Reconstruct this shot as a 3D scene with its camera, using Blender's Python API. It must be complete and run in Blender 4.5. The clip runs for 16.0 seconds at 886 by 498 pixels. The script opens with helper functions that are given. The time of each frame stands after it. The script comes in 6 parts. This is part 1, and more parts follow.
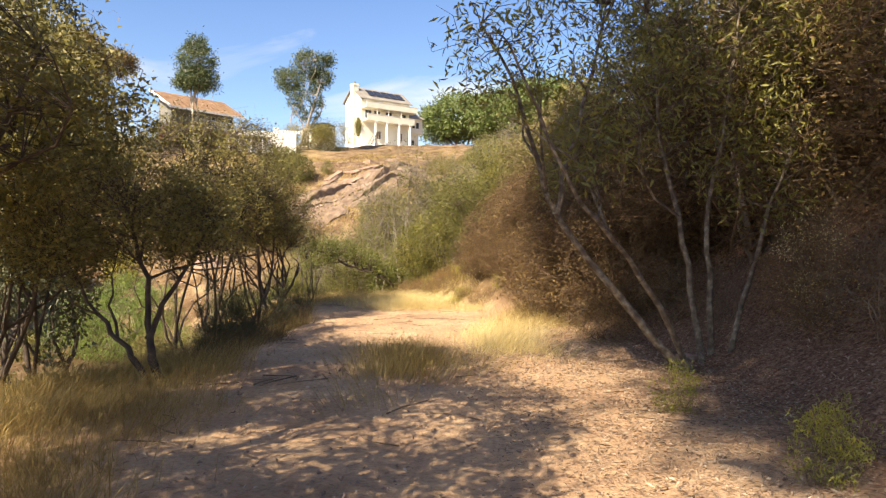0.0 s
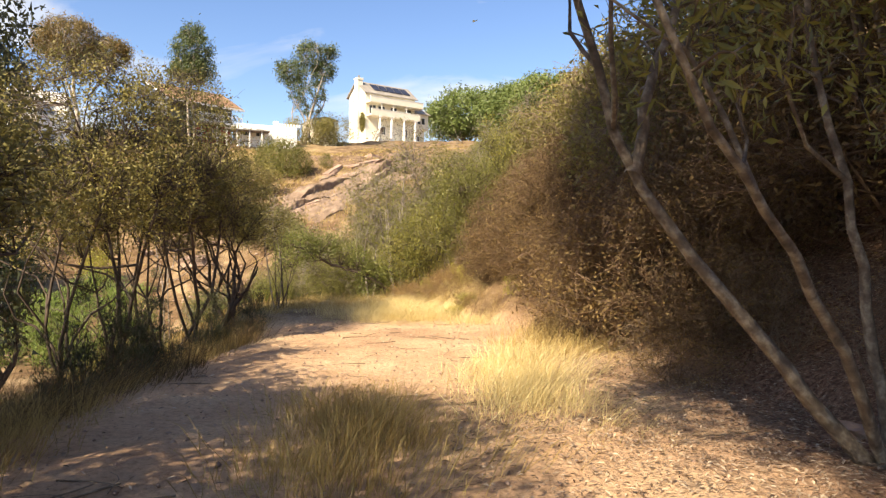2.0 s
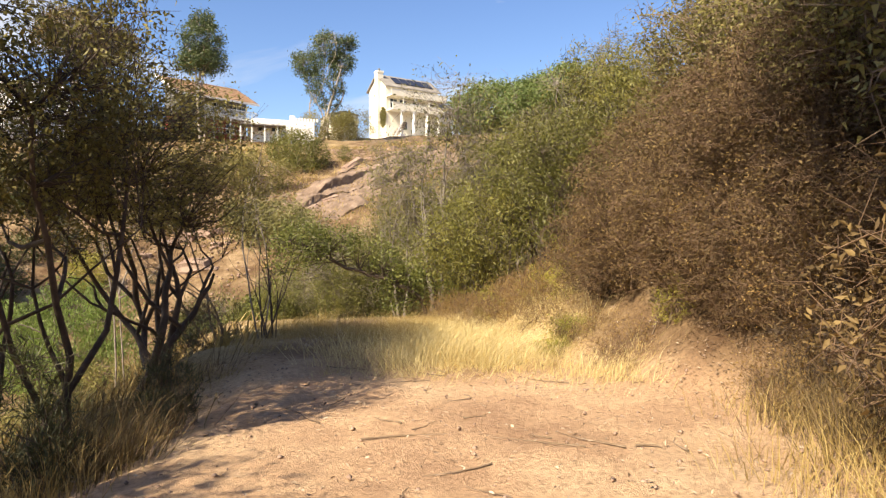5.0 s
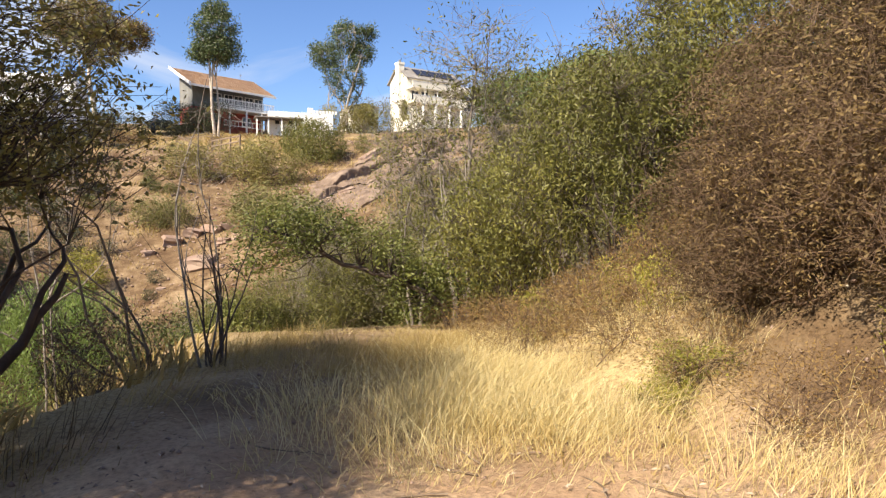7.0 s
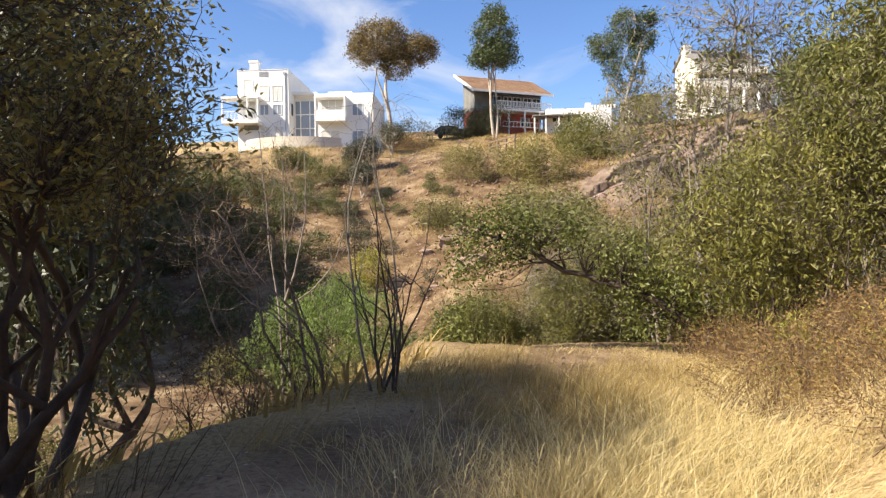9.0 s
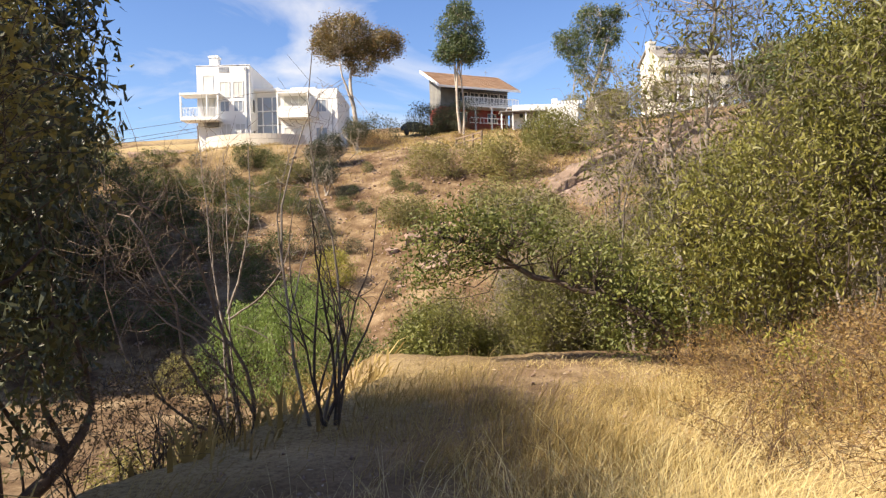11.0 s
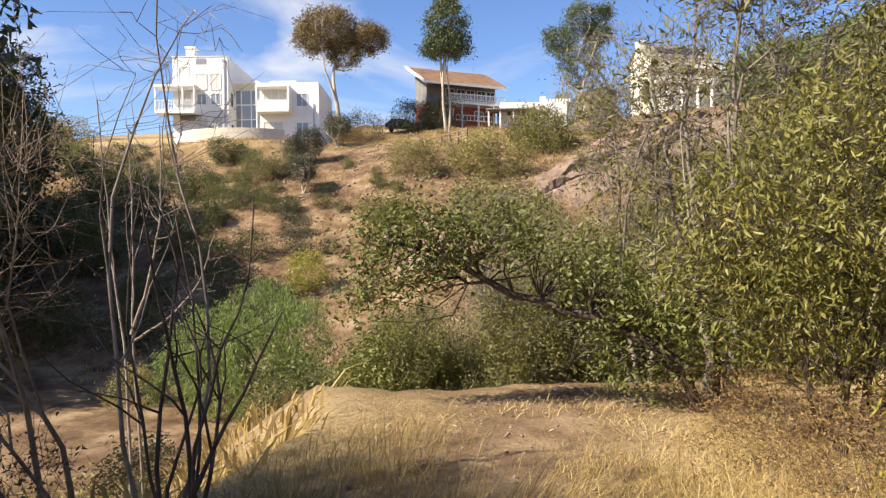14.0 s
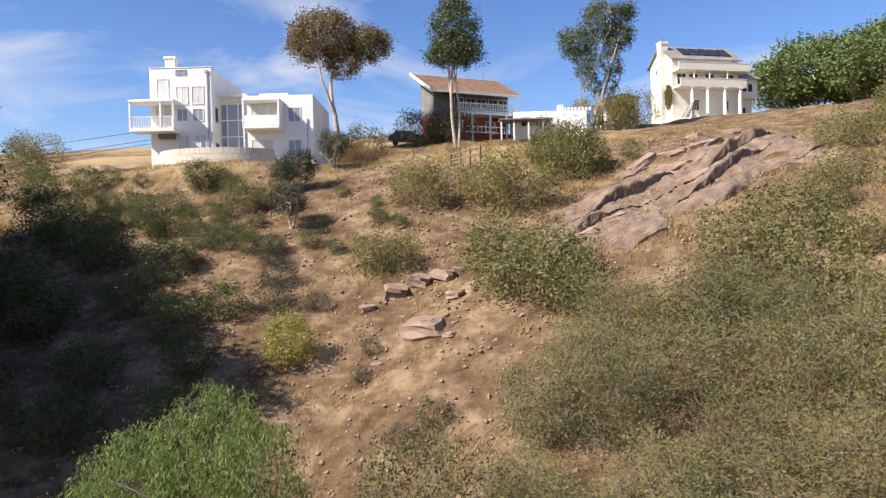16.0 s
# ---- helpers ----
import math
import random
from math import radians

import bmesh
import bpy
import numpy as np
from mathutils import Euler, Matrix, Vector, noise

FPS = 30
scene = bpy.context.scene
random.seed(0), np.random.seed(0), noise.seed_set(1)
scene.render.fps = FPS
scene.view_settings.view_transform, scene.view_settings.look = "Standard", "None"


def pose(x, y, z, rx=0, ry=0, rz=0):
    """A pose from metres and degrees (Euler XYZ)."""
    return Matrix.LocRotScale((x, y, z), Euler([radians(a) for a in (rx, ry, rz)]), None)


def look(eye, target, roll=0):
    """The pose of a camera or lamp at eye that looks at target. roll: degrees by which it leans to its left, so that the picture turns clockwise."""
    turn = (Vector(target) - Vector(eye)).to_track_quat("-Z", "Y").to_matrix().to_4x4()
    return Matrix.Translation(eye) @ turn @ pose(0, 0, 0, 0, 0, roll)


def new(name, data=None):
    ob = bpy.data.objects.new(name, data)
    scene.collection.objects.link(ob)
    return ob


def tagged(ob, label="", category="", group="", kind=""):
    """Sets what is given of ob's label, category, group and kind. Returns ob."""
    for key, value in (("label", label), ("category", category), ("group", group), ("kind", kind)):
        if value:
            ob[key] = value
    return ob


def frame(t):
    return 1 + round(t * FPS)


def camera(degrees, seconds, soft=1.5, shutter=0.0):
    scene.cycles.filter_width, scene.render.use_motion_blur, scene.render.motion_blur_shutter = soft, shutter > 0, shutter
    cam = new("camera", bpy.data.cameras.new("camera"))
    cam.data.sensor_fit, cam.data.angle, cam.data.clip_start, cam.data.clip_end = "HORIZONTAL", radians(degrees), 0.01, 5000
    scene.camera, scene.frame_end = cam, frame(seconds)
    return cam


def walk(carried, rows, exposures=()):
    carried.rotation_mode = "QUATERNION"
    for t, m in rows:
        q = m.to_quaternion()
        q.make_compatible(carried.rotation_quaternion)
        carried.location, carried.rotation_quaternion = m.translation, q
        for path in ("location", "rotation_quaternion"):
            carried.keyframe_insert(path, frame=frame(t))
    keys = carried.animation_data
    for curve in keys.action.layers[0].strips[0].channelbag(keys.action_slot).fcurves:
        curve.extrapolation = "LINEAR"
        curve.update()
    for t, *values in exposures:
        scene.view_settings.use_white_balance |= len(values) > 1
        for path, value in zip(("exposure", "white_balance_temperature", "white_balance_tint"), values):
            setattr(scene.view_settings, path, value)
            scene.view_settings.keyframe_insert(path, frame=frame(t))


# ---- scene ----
cam = camera(65.27, 16.0, 1.3)
PATH = [
    (0, (-0.000, 0.000, 1.500), (-0.004, 10.000, 1.501), -0.05),
    (0.5, (0.073, 0.587, 1.518), (-0.113, 10.585, 1.507), -0.19),
    (1, (0.145, 1.493, 1.483), (-0.002, 11.491, 1.476), 0.12),
    (1.5, (0.311, 2.729, 1.436), (0.200, 12.729, 1.436), 0.29),
    (2, (0.179, 3.935, 1.403), (0.085, 13.935, 1.403), 0.42),
    (2.5, (-0.354, 5.016, 1.341), (-0.425, 15.016, 1.343), 0.42),
    (3, (-0.534, 5.619, 1.343), (-0.600, 15.618, 1.338), 0.35),
    (3.5, (-0.560, 6.427, 1.387), (-0.592, 16.427, 1.382), 0.39),
    (3.7, (-0.518, 6.879, 1.387), (-0.532, 16.879, 1.385), 0.28),
    (5.8, (-0.948, 11.626, 1.208), (-1.534, 21.608, 1.219), -0.44),
    (6, (-0.982, 11.840, 1.195), (-1.418, 21.830, 1.193), -0.50),
    (6.5, (-1.011, 12.770, 1.190), (-1.332, 22.765, 1.156), -0.57),
    (7, (-0.936, 13.896, 1.169), (-1.677, 23.868, 1.136), -0.54),
    (7.5, (-0.785, 14.318, 1.144), (-1.686, 24.277, 1.108), -0.54),
    (8, (-0.621, 14.765, 1.185), (-3.110, 24.450, 1.147), -0.71),
    (8.5, (-0.474, 15.367, 1.230), (-5.121, 24.221, 1.202), -0.88),
    (9, (-0.374, 15.629, 1.275), (-5.003, 24.493, 1.243), -0.77),
    (9.2, (-0.339, 15.663, 1.299), (-4.926, 24.548, 1.248), -0.78),
    (11.3, (-0.729, 16.777, 1.375), (-4.875, 25.876, 1.289), -1.03),
    (11.5, (-0.747, 16.906, 1.345), (-4.837, 26.031, 1.277), -0.69),
    (12, (-0.639, 17.092, 1.287), (-4.680, 26.238, 1.219), -0.74),
    (12.5, (-0.586, 17.113, 1.217), (-4.572, 26.284, 1.144), -0.75),
    (13, (-0.636, 17.186, 1.141), (-4.610, 26.362, 1.050), -0.91),
    (13.5, (-0.843, 17.681, 1.164), (-4.811, 26.859, 1.074), -0.82),
    (14, (-1.247, 18.685, 1.451), (-5.310, 27.822, 1.356), -0.87),
    (14.5, (-1.860, 20.087, 2.006), (-6.002, 29.188, 1.902), -1.05),
    (15, (-2.641, 21.790, 2.713), (-6.801, 30.883, 2.621), -1.26),
    (15.5, (-3.564, 23.640, 3.393), (-7.726, 32.732, 3.304), -1.34),
    (16, (-4.447, 25.428, 4.094), (-8.610, 34.520, 4.008), -1.38),
]
EXPOSURES = [(0, 1.38, 8500, 10), (3, 1.36, 8700, 10), (6.5, 1.1, 7600, 10), (8.5, 1.1, 7250, 10), (12, 1.13, 7650, 12), (14, 1.06, 7350, 12), (15.2, 0.96, 6950, 13), (16, 0.78, 6750, 13)]
walk(cam, [(t, look(eye, target, roll)) for t, eye, target, roll in PATH], EXPOSURES)
# ---- world, sun, exposure ----
SUN_AZ = Vector((-0.622, -0.783, 0)).normalized()      # towards the sun, on the ground
SUN_EL = 41.5
sun_dir = Vector((SUN_AZ.x * math.cos(radians(SUN_EL)), SUN_AZ.y * math.cos(radians(SUN_EL)), math.sin(radians(SUN_EL))))
sun = new("sun", bpy.data.lights.new("sun", "SUN"))
sun.data.energy, sun.data.angle, sun.data.color = 5.0, radians(0.5), (1.0, 0.94, 0.84)
sun.matrix_world = look((0, 0, 60), Vector((0, 0, 60)) - sun_dir)
world = bpy.data.worlds.new("world")
scene.world = world
world.use_nodes = True
wn, wl = world.node_tree.nodes, world.node_tree.links
wn.clear()
w_out, w_bg, w_sky = wn.new("ShaderNodeOutputWorld"), wn.new("ShaderNodeBackground"), wn.new("ShaderNodeTexSky")
w_sky.sky_type, w_sky.sun_disc = "NISHITA", False
w_sky.sun_elevation, w_sky.sun_rotation = radians(SUN_EL), math.atan2(SUN_AZ.x, SUN_AZ.y)
w_sky.air_density, w_sky.dust_density, w_sky.ozone_density = 1.0, 0.3, 4.0
w_bg.inputs["Strength"].default_value = 0.07
w_co, w_map, w_noise = wn.new("ShaderNodeTexCoord"), wn.new("ShaderNodeMapping"), wn.new("ShaderNodeTexNoise")
w_map.inputs["Scale"].default_value = (1.0, 1.4, 3.4)
w_map.inputs["Location"].default_value = (0.35, 0.1, 0.2)
w_noise.inputs["Scale"].default_value, w_noise.inputs["Detail"].default_value = 2.6, 7.0
w_noise.inputs["Roughness"].default_value, w_noise.inputs["Distortion"].default_value = 0.55, 0.6
w_ramp, w_mix = wn.new("ShaderNodeValToRGB"), wn.new("ShaderNodeMix")
w_ramp.color_ramp.elements[0].position, w_ramp.color_ramp.elements[1].position = 0.49, 0.74
w_ramp.color_ramp.elements[1].color = (0.9, 0.9, 0.9, 1)
w_mix.data_type = "RGBA"
w_mix.inputs[7].default_value = (6.6, 7.0, 7.8, 1)
wl.new(w_co.outputs["Generated"], w_map.inputs["Vector"])
wl.new(w_map.outputs["Vector"], w_noise.inputs["Vector"])
wl.new(w_noise.outputs["Fac"], w_ramp.inputs["Fac"])
wl.new(w_ramp.outputs["Color"], w_mix.inputs[0])
w_hue = wn.new("ShaderNodeHueSaturation")
w_hue.inputs["Hue"].default_value, w_hue.inputs["Saturation"].default_value, w_hue.inputs["Value"].default_value = 0.512, 1.18, 1.46
wl.new(w_sky.outputs["Color"], w_hue.inputs["Color"])
wl.new(w_hue.outputs["Color"], w_mix.inputs[6])
wl.new(w_mix.outputs[2], w_bg.inputs["Color"])
wl.new(w_bg.outputs["Background"], w_out.inputs["Surface"])


# ---- materials ----
def base_mat(name, rough=0.8):
    m = bpy.data.materials.new(name)
    m.use_nodes = True
    b = m.node_tree.nodes["Principled BSDF"]
    b.inputs["Roughness"].default_value = rough
    return m, m.node_tree.nodes, m.node_tree.links, b


def ramp_node(n, cols, positions=None):
    r = n.new("ShaderNodeValToRGB")
    e = r.color_ramp.elements
    while len(e) < len(cols):
        e.new(0.5)
    for i, c in enumerate(cols):
        e[i].position = positions[i] if positions else i / (len(cols) - 1)
        e[i].color = (*c, 1)
    return r


def leaf_mat(name, cols, rough=0.45, glow=0.3, patch=0.5):
    """Leaves: each one its own shade, clumps a shade of their own, and light passing through."""
    m, n, l, b = base_mat(name, rough)
    geo, tex, add, r = n.new("ShaderNodeNewGeometry"), n.new("ShaderNodeTexNoise"), n.new("ShaderNodeMath"), ramp_node(n, cols)
    obj = n.new("ShaderNodeTexCoord")
    tex.inputs["Scale"].default_value, tex.inputs["Detail"].default_value = 1.7, 3
    mul = n.new("ShaderNodeMath")
    mul.operation, mul.inputs[1].default_value, mul.inputs[2].default_value = "MULTIPLY_ADD", 1.0 - patch, 0.0
    l.new(geo.outputs["Random Per Island"], mul.inputs[0])
    l.new(obj.outputs["Object"], tex.inputs["Vector"])
    add.operation, add.inputs[1].default_value = "MULTIPLY_ADD", patch * 1.6
    l.new(tex.outputs["Fac"], add.inputs[0])
    sub = n.new("ShaderNodeMath")
    sub.operation, sub.inputs[1].default_value = "ADD", -patch * 0.3
    l.new(mul.outputs[0], sub.inputs[0])
    l.new(sub.outputs[0], add.inputs[2])
    info, own = n.new("ShaderNodeObjectInfo"), n.new("ShaderNodeMath")
    own.operation, own.inputs[1].default_value = "MULTIPLY_ADD", 0.34
    l.new(info.outputs["Random"], own.inputs[0])
    low = n.new("ShaderNodeMath")
    low.operation, low.inputs[1].default_value = "ADD", -0.17
    l.new(add.outputs[0], low.inputs[0])
    l.new(low.outputs[0], own.inputs[2])
    l.new(own.outputs[0], r.inputs["Fac"])
    l.new(r.outputs["Color"], b.inputs["Base Color"])
    tr, mix, out = n.new("ShaderNodeBsdfTranslucent"), n.new("ShaderNodeMixShader"), n["Material Output"]
    l.new(r.outputs["Color"], tr.inputs["Color"])
    mix.inputs[0].default_value = glow
    l.new(b.outputs[0], mix.inputs[1])
    l.new(tr.outputs[0], mix.inputs[2])
    l.new(mix.outputs[0], out.inputs["Surface"])
    return m


def rough_mat(name, cols, scale=3.0, fine=40.0, rough=0.85, bump=0.3, dist=0.02, metal=0.0):
    """Plaster, bark, stone: two scales of noise in colour and relief."""
    m, n, l, b = base_mat(name, rough)
    b.inputs["Metallic"].default_value = metal
    co = n.new("ShaderNodeTexCoord")
    big, small, r = n.new("ShaderNodeTexNoise"), n.new("ShaderNodeTexNoise"), ramp_node(n, cols)
    big.inputs["Scale"].default_value, big.inputs["Detail"].default_value = scale, 6
    small.inputs["Scale"].default_value, small.inputs["Detail"].default_value = fine, 5
    mx = n.new("ShaderNodeMath")
    mx.operation, mx.inputs[1].default_value = "MULTIPLY_ADD", 0.4
    of = n.new("ShaderNodeMath")
    of.operation, of.inputs[1].default_value, of.inputs[2].default_value = "MULTIPLY_ADD", 1.7, -0.55
    for t in (big, small):
        l.new(co.outputs["Object"], t.inputs["Vector"])
    l.new(small.outputs["Fac"], mx.inputs[0])
    l.new(big.outputs["Fac"], of.inputs[0])
    l.new(of.outputs[0], mx.inputs[2])
    l.new(mx.outputs[0], r.inputs["Fac"])
    l.new(r.outputs["Color"], b.inputs["Base Color"])
    bp = n.new("ShaderNodeBump")
    bp.inputs["Strength"].default_value, bp.inputs["Distance"].default_value = bump, dist
    l.new(mx.outputs[0], bp.inputs["Height"])
    l.new(bp.outputs[0], b.inputs["Normal"])
    return m


def ground_mat():
    """Bare red-tan earth, paler where it is trodden, brown under leaf litter, straw-coloured under dry grass."""
    m, n, l, b = base_mat("bare_earth", 0.95)
    b.inputs["Specular IOR Level"].default_value = 0.15
    co = n.new("ShaderNodeTexCoord")

    def tex(scale, detail=6, roughness=0.6):
        t = n.new("ShaderNodeTexNoise")
        t.inputs["Scale"].default_value, t.inputs["Detail"].default_value, t.inputs["Roughness"].default_value = scale, detail, roughness
        l.new(co.outputs["Object"], t.inputs["Vector"])
        return t

    def mixed(fac, a, c):
        x = n.new("ShaderNodeMix")
        x.data_type = "RGBA"
        l.new(fac, x.inputs[0])
        l.new(a, x.inputs[6])
        l.new(c, x.inputs[7])
        return x.outputs[2]

    def attr(name):
        a = n.new("ShaderNodeAttribute")
        a.attribute_name = name
        return a.outputs["Fac"]

    big, mid, fine = tex(0.16), tex(0.55, 12, 0.72), tex(22.0, 8, 0.75)
    slope_c = ramp_node(n, [(0.08, 0.046, 0.026), (0.165, 0.108, 0.062), (0.31, 0.225, 0.138)], [0.37, 0.5, 0.63])
    l.new(mid.outputs["Fac"], slope_c.inputs["Fac"])
    path_c = ramp_node(n, [(0.31, 0.19, 0.122), (0.46, 0.305, 0.195), (0.56, 0.41, 0.27)], [0.3, 0.5, 0.7])
    l.new(mid.outputs["Fac"], path_c.inputs["Fac"])
    straw_c = ramp_node(n, [(0.3, 0.2, 0.09), (0.46, 0.35, 0.17), (0.55, 0.45, 0.25)], [0.3, 0.5, 0.7])
    l.new(fine.outputs["Fac"], straw_c.inputs["Fac"])
    litter_c = ramp_node(n, [(0.07, 0.035, 0.022), (0.2, 0.11, 0.075), (0.42, 0.29, 0.2)], [0.3, 0.5, 0.72])
    l.new(fine.outputs["Fac"], litter_c.inputs["Fac"])
    c = mixed(attr("trodden"), slope_c.outputs["Color"], path_c.outputs["Color"])
    c = mixed(attr("litter"), c, litter_c.outputs["Color"])
    c = mixed(attr("straw"), c, straw_c.outputs["Color"])
    grain = ramp_node(n, [(0.55, 0.52, 0.5), (1, 1, 1), (1.25, 1.22, 1.18)], [0.32, 0.5, 0.7])
    l.new(fine.outputs["Fac"], grain.inputs["Fac"])
    mu = n.new("ShaderNodeMix")
    mu.data_type, mu.blend_type = "RGBA", "MULTIPLY"
    mu.inputs[0].default_value = 1.0
    l.new(c, mu.inputs[6])
    l.new(grain.outputs["Color"], mu.inputs[7])
    l.new(mu.outputs[2], b.inputs["Base Color"])
    bp = n.new("ShaderNodeBump")
    bp.inputs["Strength"].default_value, bp.inputs["Distance"].default_value = 0.7, 0.05
    l.new(fine.outputs["Fac"], bp.inputs["Height"])
    l.new(bp.outputs[0], b.inputs["Normal"])
    return m


def glass_mat(name="dark_window_glass", col=(0.05, 0.06, 0.07)):
    m, n, l, b = base_mat(name, 0.06)
    b.inputs["Base Color"].default_value = (*col, 1)
    b.inputs["Specular IOR Level"].default_value = 0.6
    return m


M_EARTH = ground_mat()
M_BARK = rough_mat("grey_brown_bark", [(0.07, 0.05, 0.04), (0.16, 0.125, 0.1), (0.27, 0.23, 0.19)], 6, 60, 0.9, 0.6, 0.02)
M_DARKBARK = rough_mat("dark_bark", [(0.03, 0.022, 0.018), (0.07, 0.05, 0.04), (0.13, 0.1, 0.08)], 6, 60, 0.9, 0.6, 0.02)
M_PALEBARK = rough_mat("pale_bark", [(0.24, 0.19, 0.15), (0.4, 0.34, 0.28), (0.55, 0.5, 0.44)], 4, 40, 0.85, 0.4, 0.02)
M_TWIG = rough_mat("dry_twig", [(0.09, 0.06, 0.04), (0.17, 0.12, 0.08), (0.3, 0.23, 0.17)], 8, 50, 0.9, 0.3, 0.01)
M_GREYTWIG = rough_mat("weathered_twig", [(0.1, 0.08, 0.065), (0.19, 0.16, 0.135), (0.34, 0.3, 0.26)], 8, 50, 0.9, 0.3, 0.01)
M_MOTTLE = rough_mat("mottled_sumac_bark", [(0.03, 0.022, 0.016), (0.13, 0.1, 0.075), (0.36, 0.32, 0.25)], 11, 45, 0.9, 0.8, 0.02)
M_BROWNTWIG = rough_mat("brown_twig", [(0.05, 0.028, 0.015), (0.12, 0.072, 0.042), (0.24, 0.16, 0.1)], 8, 50, 0.9, 0.3, 0.01)
M_OLIVE = leaf_mat("small_olive_leaf", [(0.075, 0.066, 0.02), (0.16, 0.143, 0.042), (0.25, 0.22, 0.066), (0.35, 0.3, 0.1)], 0.6, 0.3, 0.6)
M_SUMAC = leaf_mat("sumac_leaf", [(0.055, 0.052, 0.012), (0.115, 0.115, 0.026), (0.195, 0.188, 0.042), (0.29, 0.255, 0.062)], 0.5, 0.32, 0.6)
M_GREEN = leaf_mat("fresh_green_leaf", [(0.06, 0.072, 0.016), (0.13, 0.148, 0.034), (0.2, 0.208, 0.052), (0.27, 0.25, 0.075)], 0.55, 0.35, 0.6)
M_GARDEN = leaf_mat("dark_garden_leaf", [(0.03, 0.042, 0.01), (0.065, 0.085, 0.02), (0.11, 0.13, 0.032), (0.17, 0.18, 0.05)], 0.5, 0.3, 0.6)
M_PEPPER = leaf_mat("pepper_tree_leaf", [(0.085, 0.13, 0.03), (0.17, 0.24, 0.058), (0.26, 0.34, 0.09), (0.34, 0.4, 0.125)], 0.5, 0.45, 0.6)
M_SAGE = leaf_mat("grey_sage_leaf", [(0.075, 0.072, 0.024), (0.138, 0.132, 0.042), (0.2, 0.185, 0.064), (0.27, 0.235, 0.09)], 0.75, 0.2, 0.65)
M_BROWN = leaf_mat("dry_brown_leaf", [(0.05, 0.031, 0.014), (0.1, 0.064, 0.027), (0.175, 0.115, 0.045), (0.32, 0.22, 0.085)], 0.75, 0.25, 0.55)
M_RUSTBRUSH = leaf_mat("rusty_dry_brush", [(0.1, 0.052, 0.02), (0.2, 0.115, 0.04), (0.3, 0.195, 0.068), (0.42, 0.31, 0.12)], 0.75, 0.3, 0.55)
M_DARKLEAF = leaf_mat("dark_evergreen_leaf", [(0.02, 0.026, 0.012), (0.04, 0.05, 0.02), (0.07, 0.075, 0.03), (0.11, 0.1, 0.04)], 0.5, 0.2)
M_EUCA = leaf_mat("eucalyptus_leaf", [(0.035, 0.055, 0.02), (0.07, 0.1, 0.038), (0.115, 0.145, 0.055), (0.165, 0.18, 0.075)], 0.4, 0.25)
M_RUST = leaf_mat("rusty_eucalyptus_leaf", [(0.058, 0.055, 0.024), (0.12, 0.105, 0.042), (0.21, 0.145, 0.055), (0.33, 0.18, 0.062)], 0.5, 0.3)
M_PINE = leaf_mat("round_tree_leaf", [(0.05, 0.078, 0.022), (0.1, 0.14, 0.04), (0.15, 0.2, 0.06), (0.2, 0.24, 0.08)], 0.5, 0.25)
M_YELLOW = leaf_mat("yellow_green_leaf", [(0.14, 0.16, 0.025), (0.24, 0.24, 0.04), (0.36, 0.33, 0.06), (0.42, 0.36, 0.08)], 0.45, 0.35)
M_STRAW = leaf_mat("dry_grass", [(0.36, 0.25, 0.085), (0.52, 0.405, 0.175), (0.66, 0.545, 0.28), (0.76, 0.67, 0.41)], 0.7, 0.4, 0.45)
M_DULLGRASS = leaf_mat("dull_dry_grass", [(0.2, 0.13, 0.045), (0.32, 0.225, 0.08), (0.44, 0.33, 0.13), (0.54, 0.43, 0.2)], 0.75, 0.3, 0.35)
M_WEED = leaf_mat("brown_weed", [(0.05, 0.03, 0.014), (0.1, 0.065, 0.028), (0.18, 0.125, 0.055), (0.3, 0.22, 0.1)], 0.8, 0.2, 0.45)
M_LITTER = leaf_mat("fallen_leaf", [(0.09, 0.055, 0.036), (0.18, 0.12, 0.082), (0.32, 0.24, 0.17), (0.52, 0.43, 0.33)], 0.8, 0.1, 0.2)
M_ROCK = rough_mat("red_sandstone", [(0.17, 0.105, 0.078), (0.28, 0.19, 0.145), (0.4, 0.3, 0.235)], 0.9, 12, 0.92, 0.7, 0.06)
M_LEDGE = rough_mat("bedded_sandstone", [(0.1, 0.066, 0.046), (0.19, 0.132, 0.097), (0.31, 0.23, 0.172)], 1.4, 9, 0.95, 1.0, 0.12)
M_WHITE = rough_mat("white_stucco", [(0.74, 0.73, 0.69), (0.8, 0.79, 0.76), (0.84, 0.83, 0.81)], 0.6, 22, 0.85, 0.15, 0.01)
M_CREAM = rough_mat("cream_siding", [(0.72, 0.68, 0.56), (0.79, 0.75, 0.64), (0.83, 0.8, 0.7)], 0.5, 18, 0.8, 0.15, 0.01)
M_TAUPE = rough_mat("beige_block_wall", [(0.5, 0.44, 0.36), (0.6, 0.54, 0.45), (0.68, 0.62, 0.53)], 0.8, 9, 0.9, 0.3, 0.02)
M_TRIM = rough_mat("white_trim_paint", [(0.76, 0.75, 0.72), (0.82, 0.81, 0.79)], 2, 30, 0.6, 0.05, 0.005)
M_TILE = rough_mat("tan_roof_tile", [(0.36, 0.22, 0.13), (0.48, 0.31, 0.19), (0.56, 0.39, 0.26)], 0.8, 7, 0.85, 0.4, 0.03)
M_GREYROOF = rough_mat("grey_shingle", [(0.16, 0.15, 0.14), (0.24, 0.22, 0.2), (0.32, 0.3, 0.27)], 0.8, 9, 0.9, 0.4, 0.03)
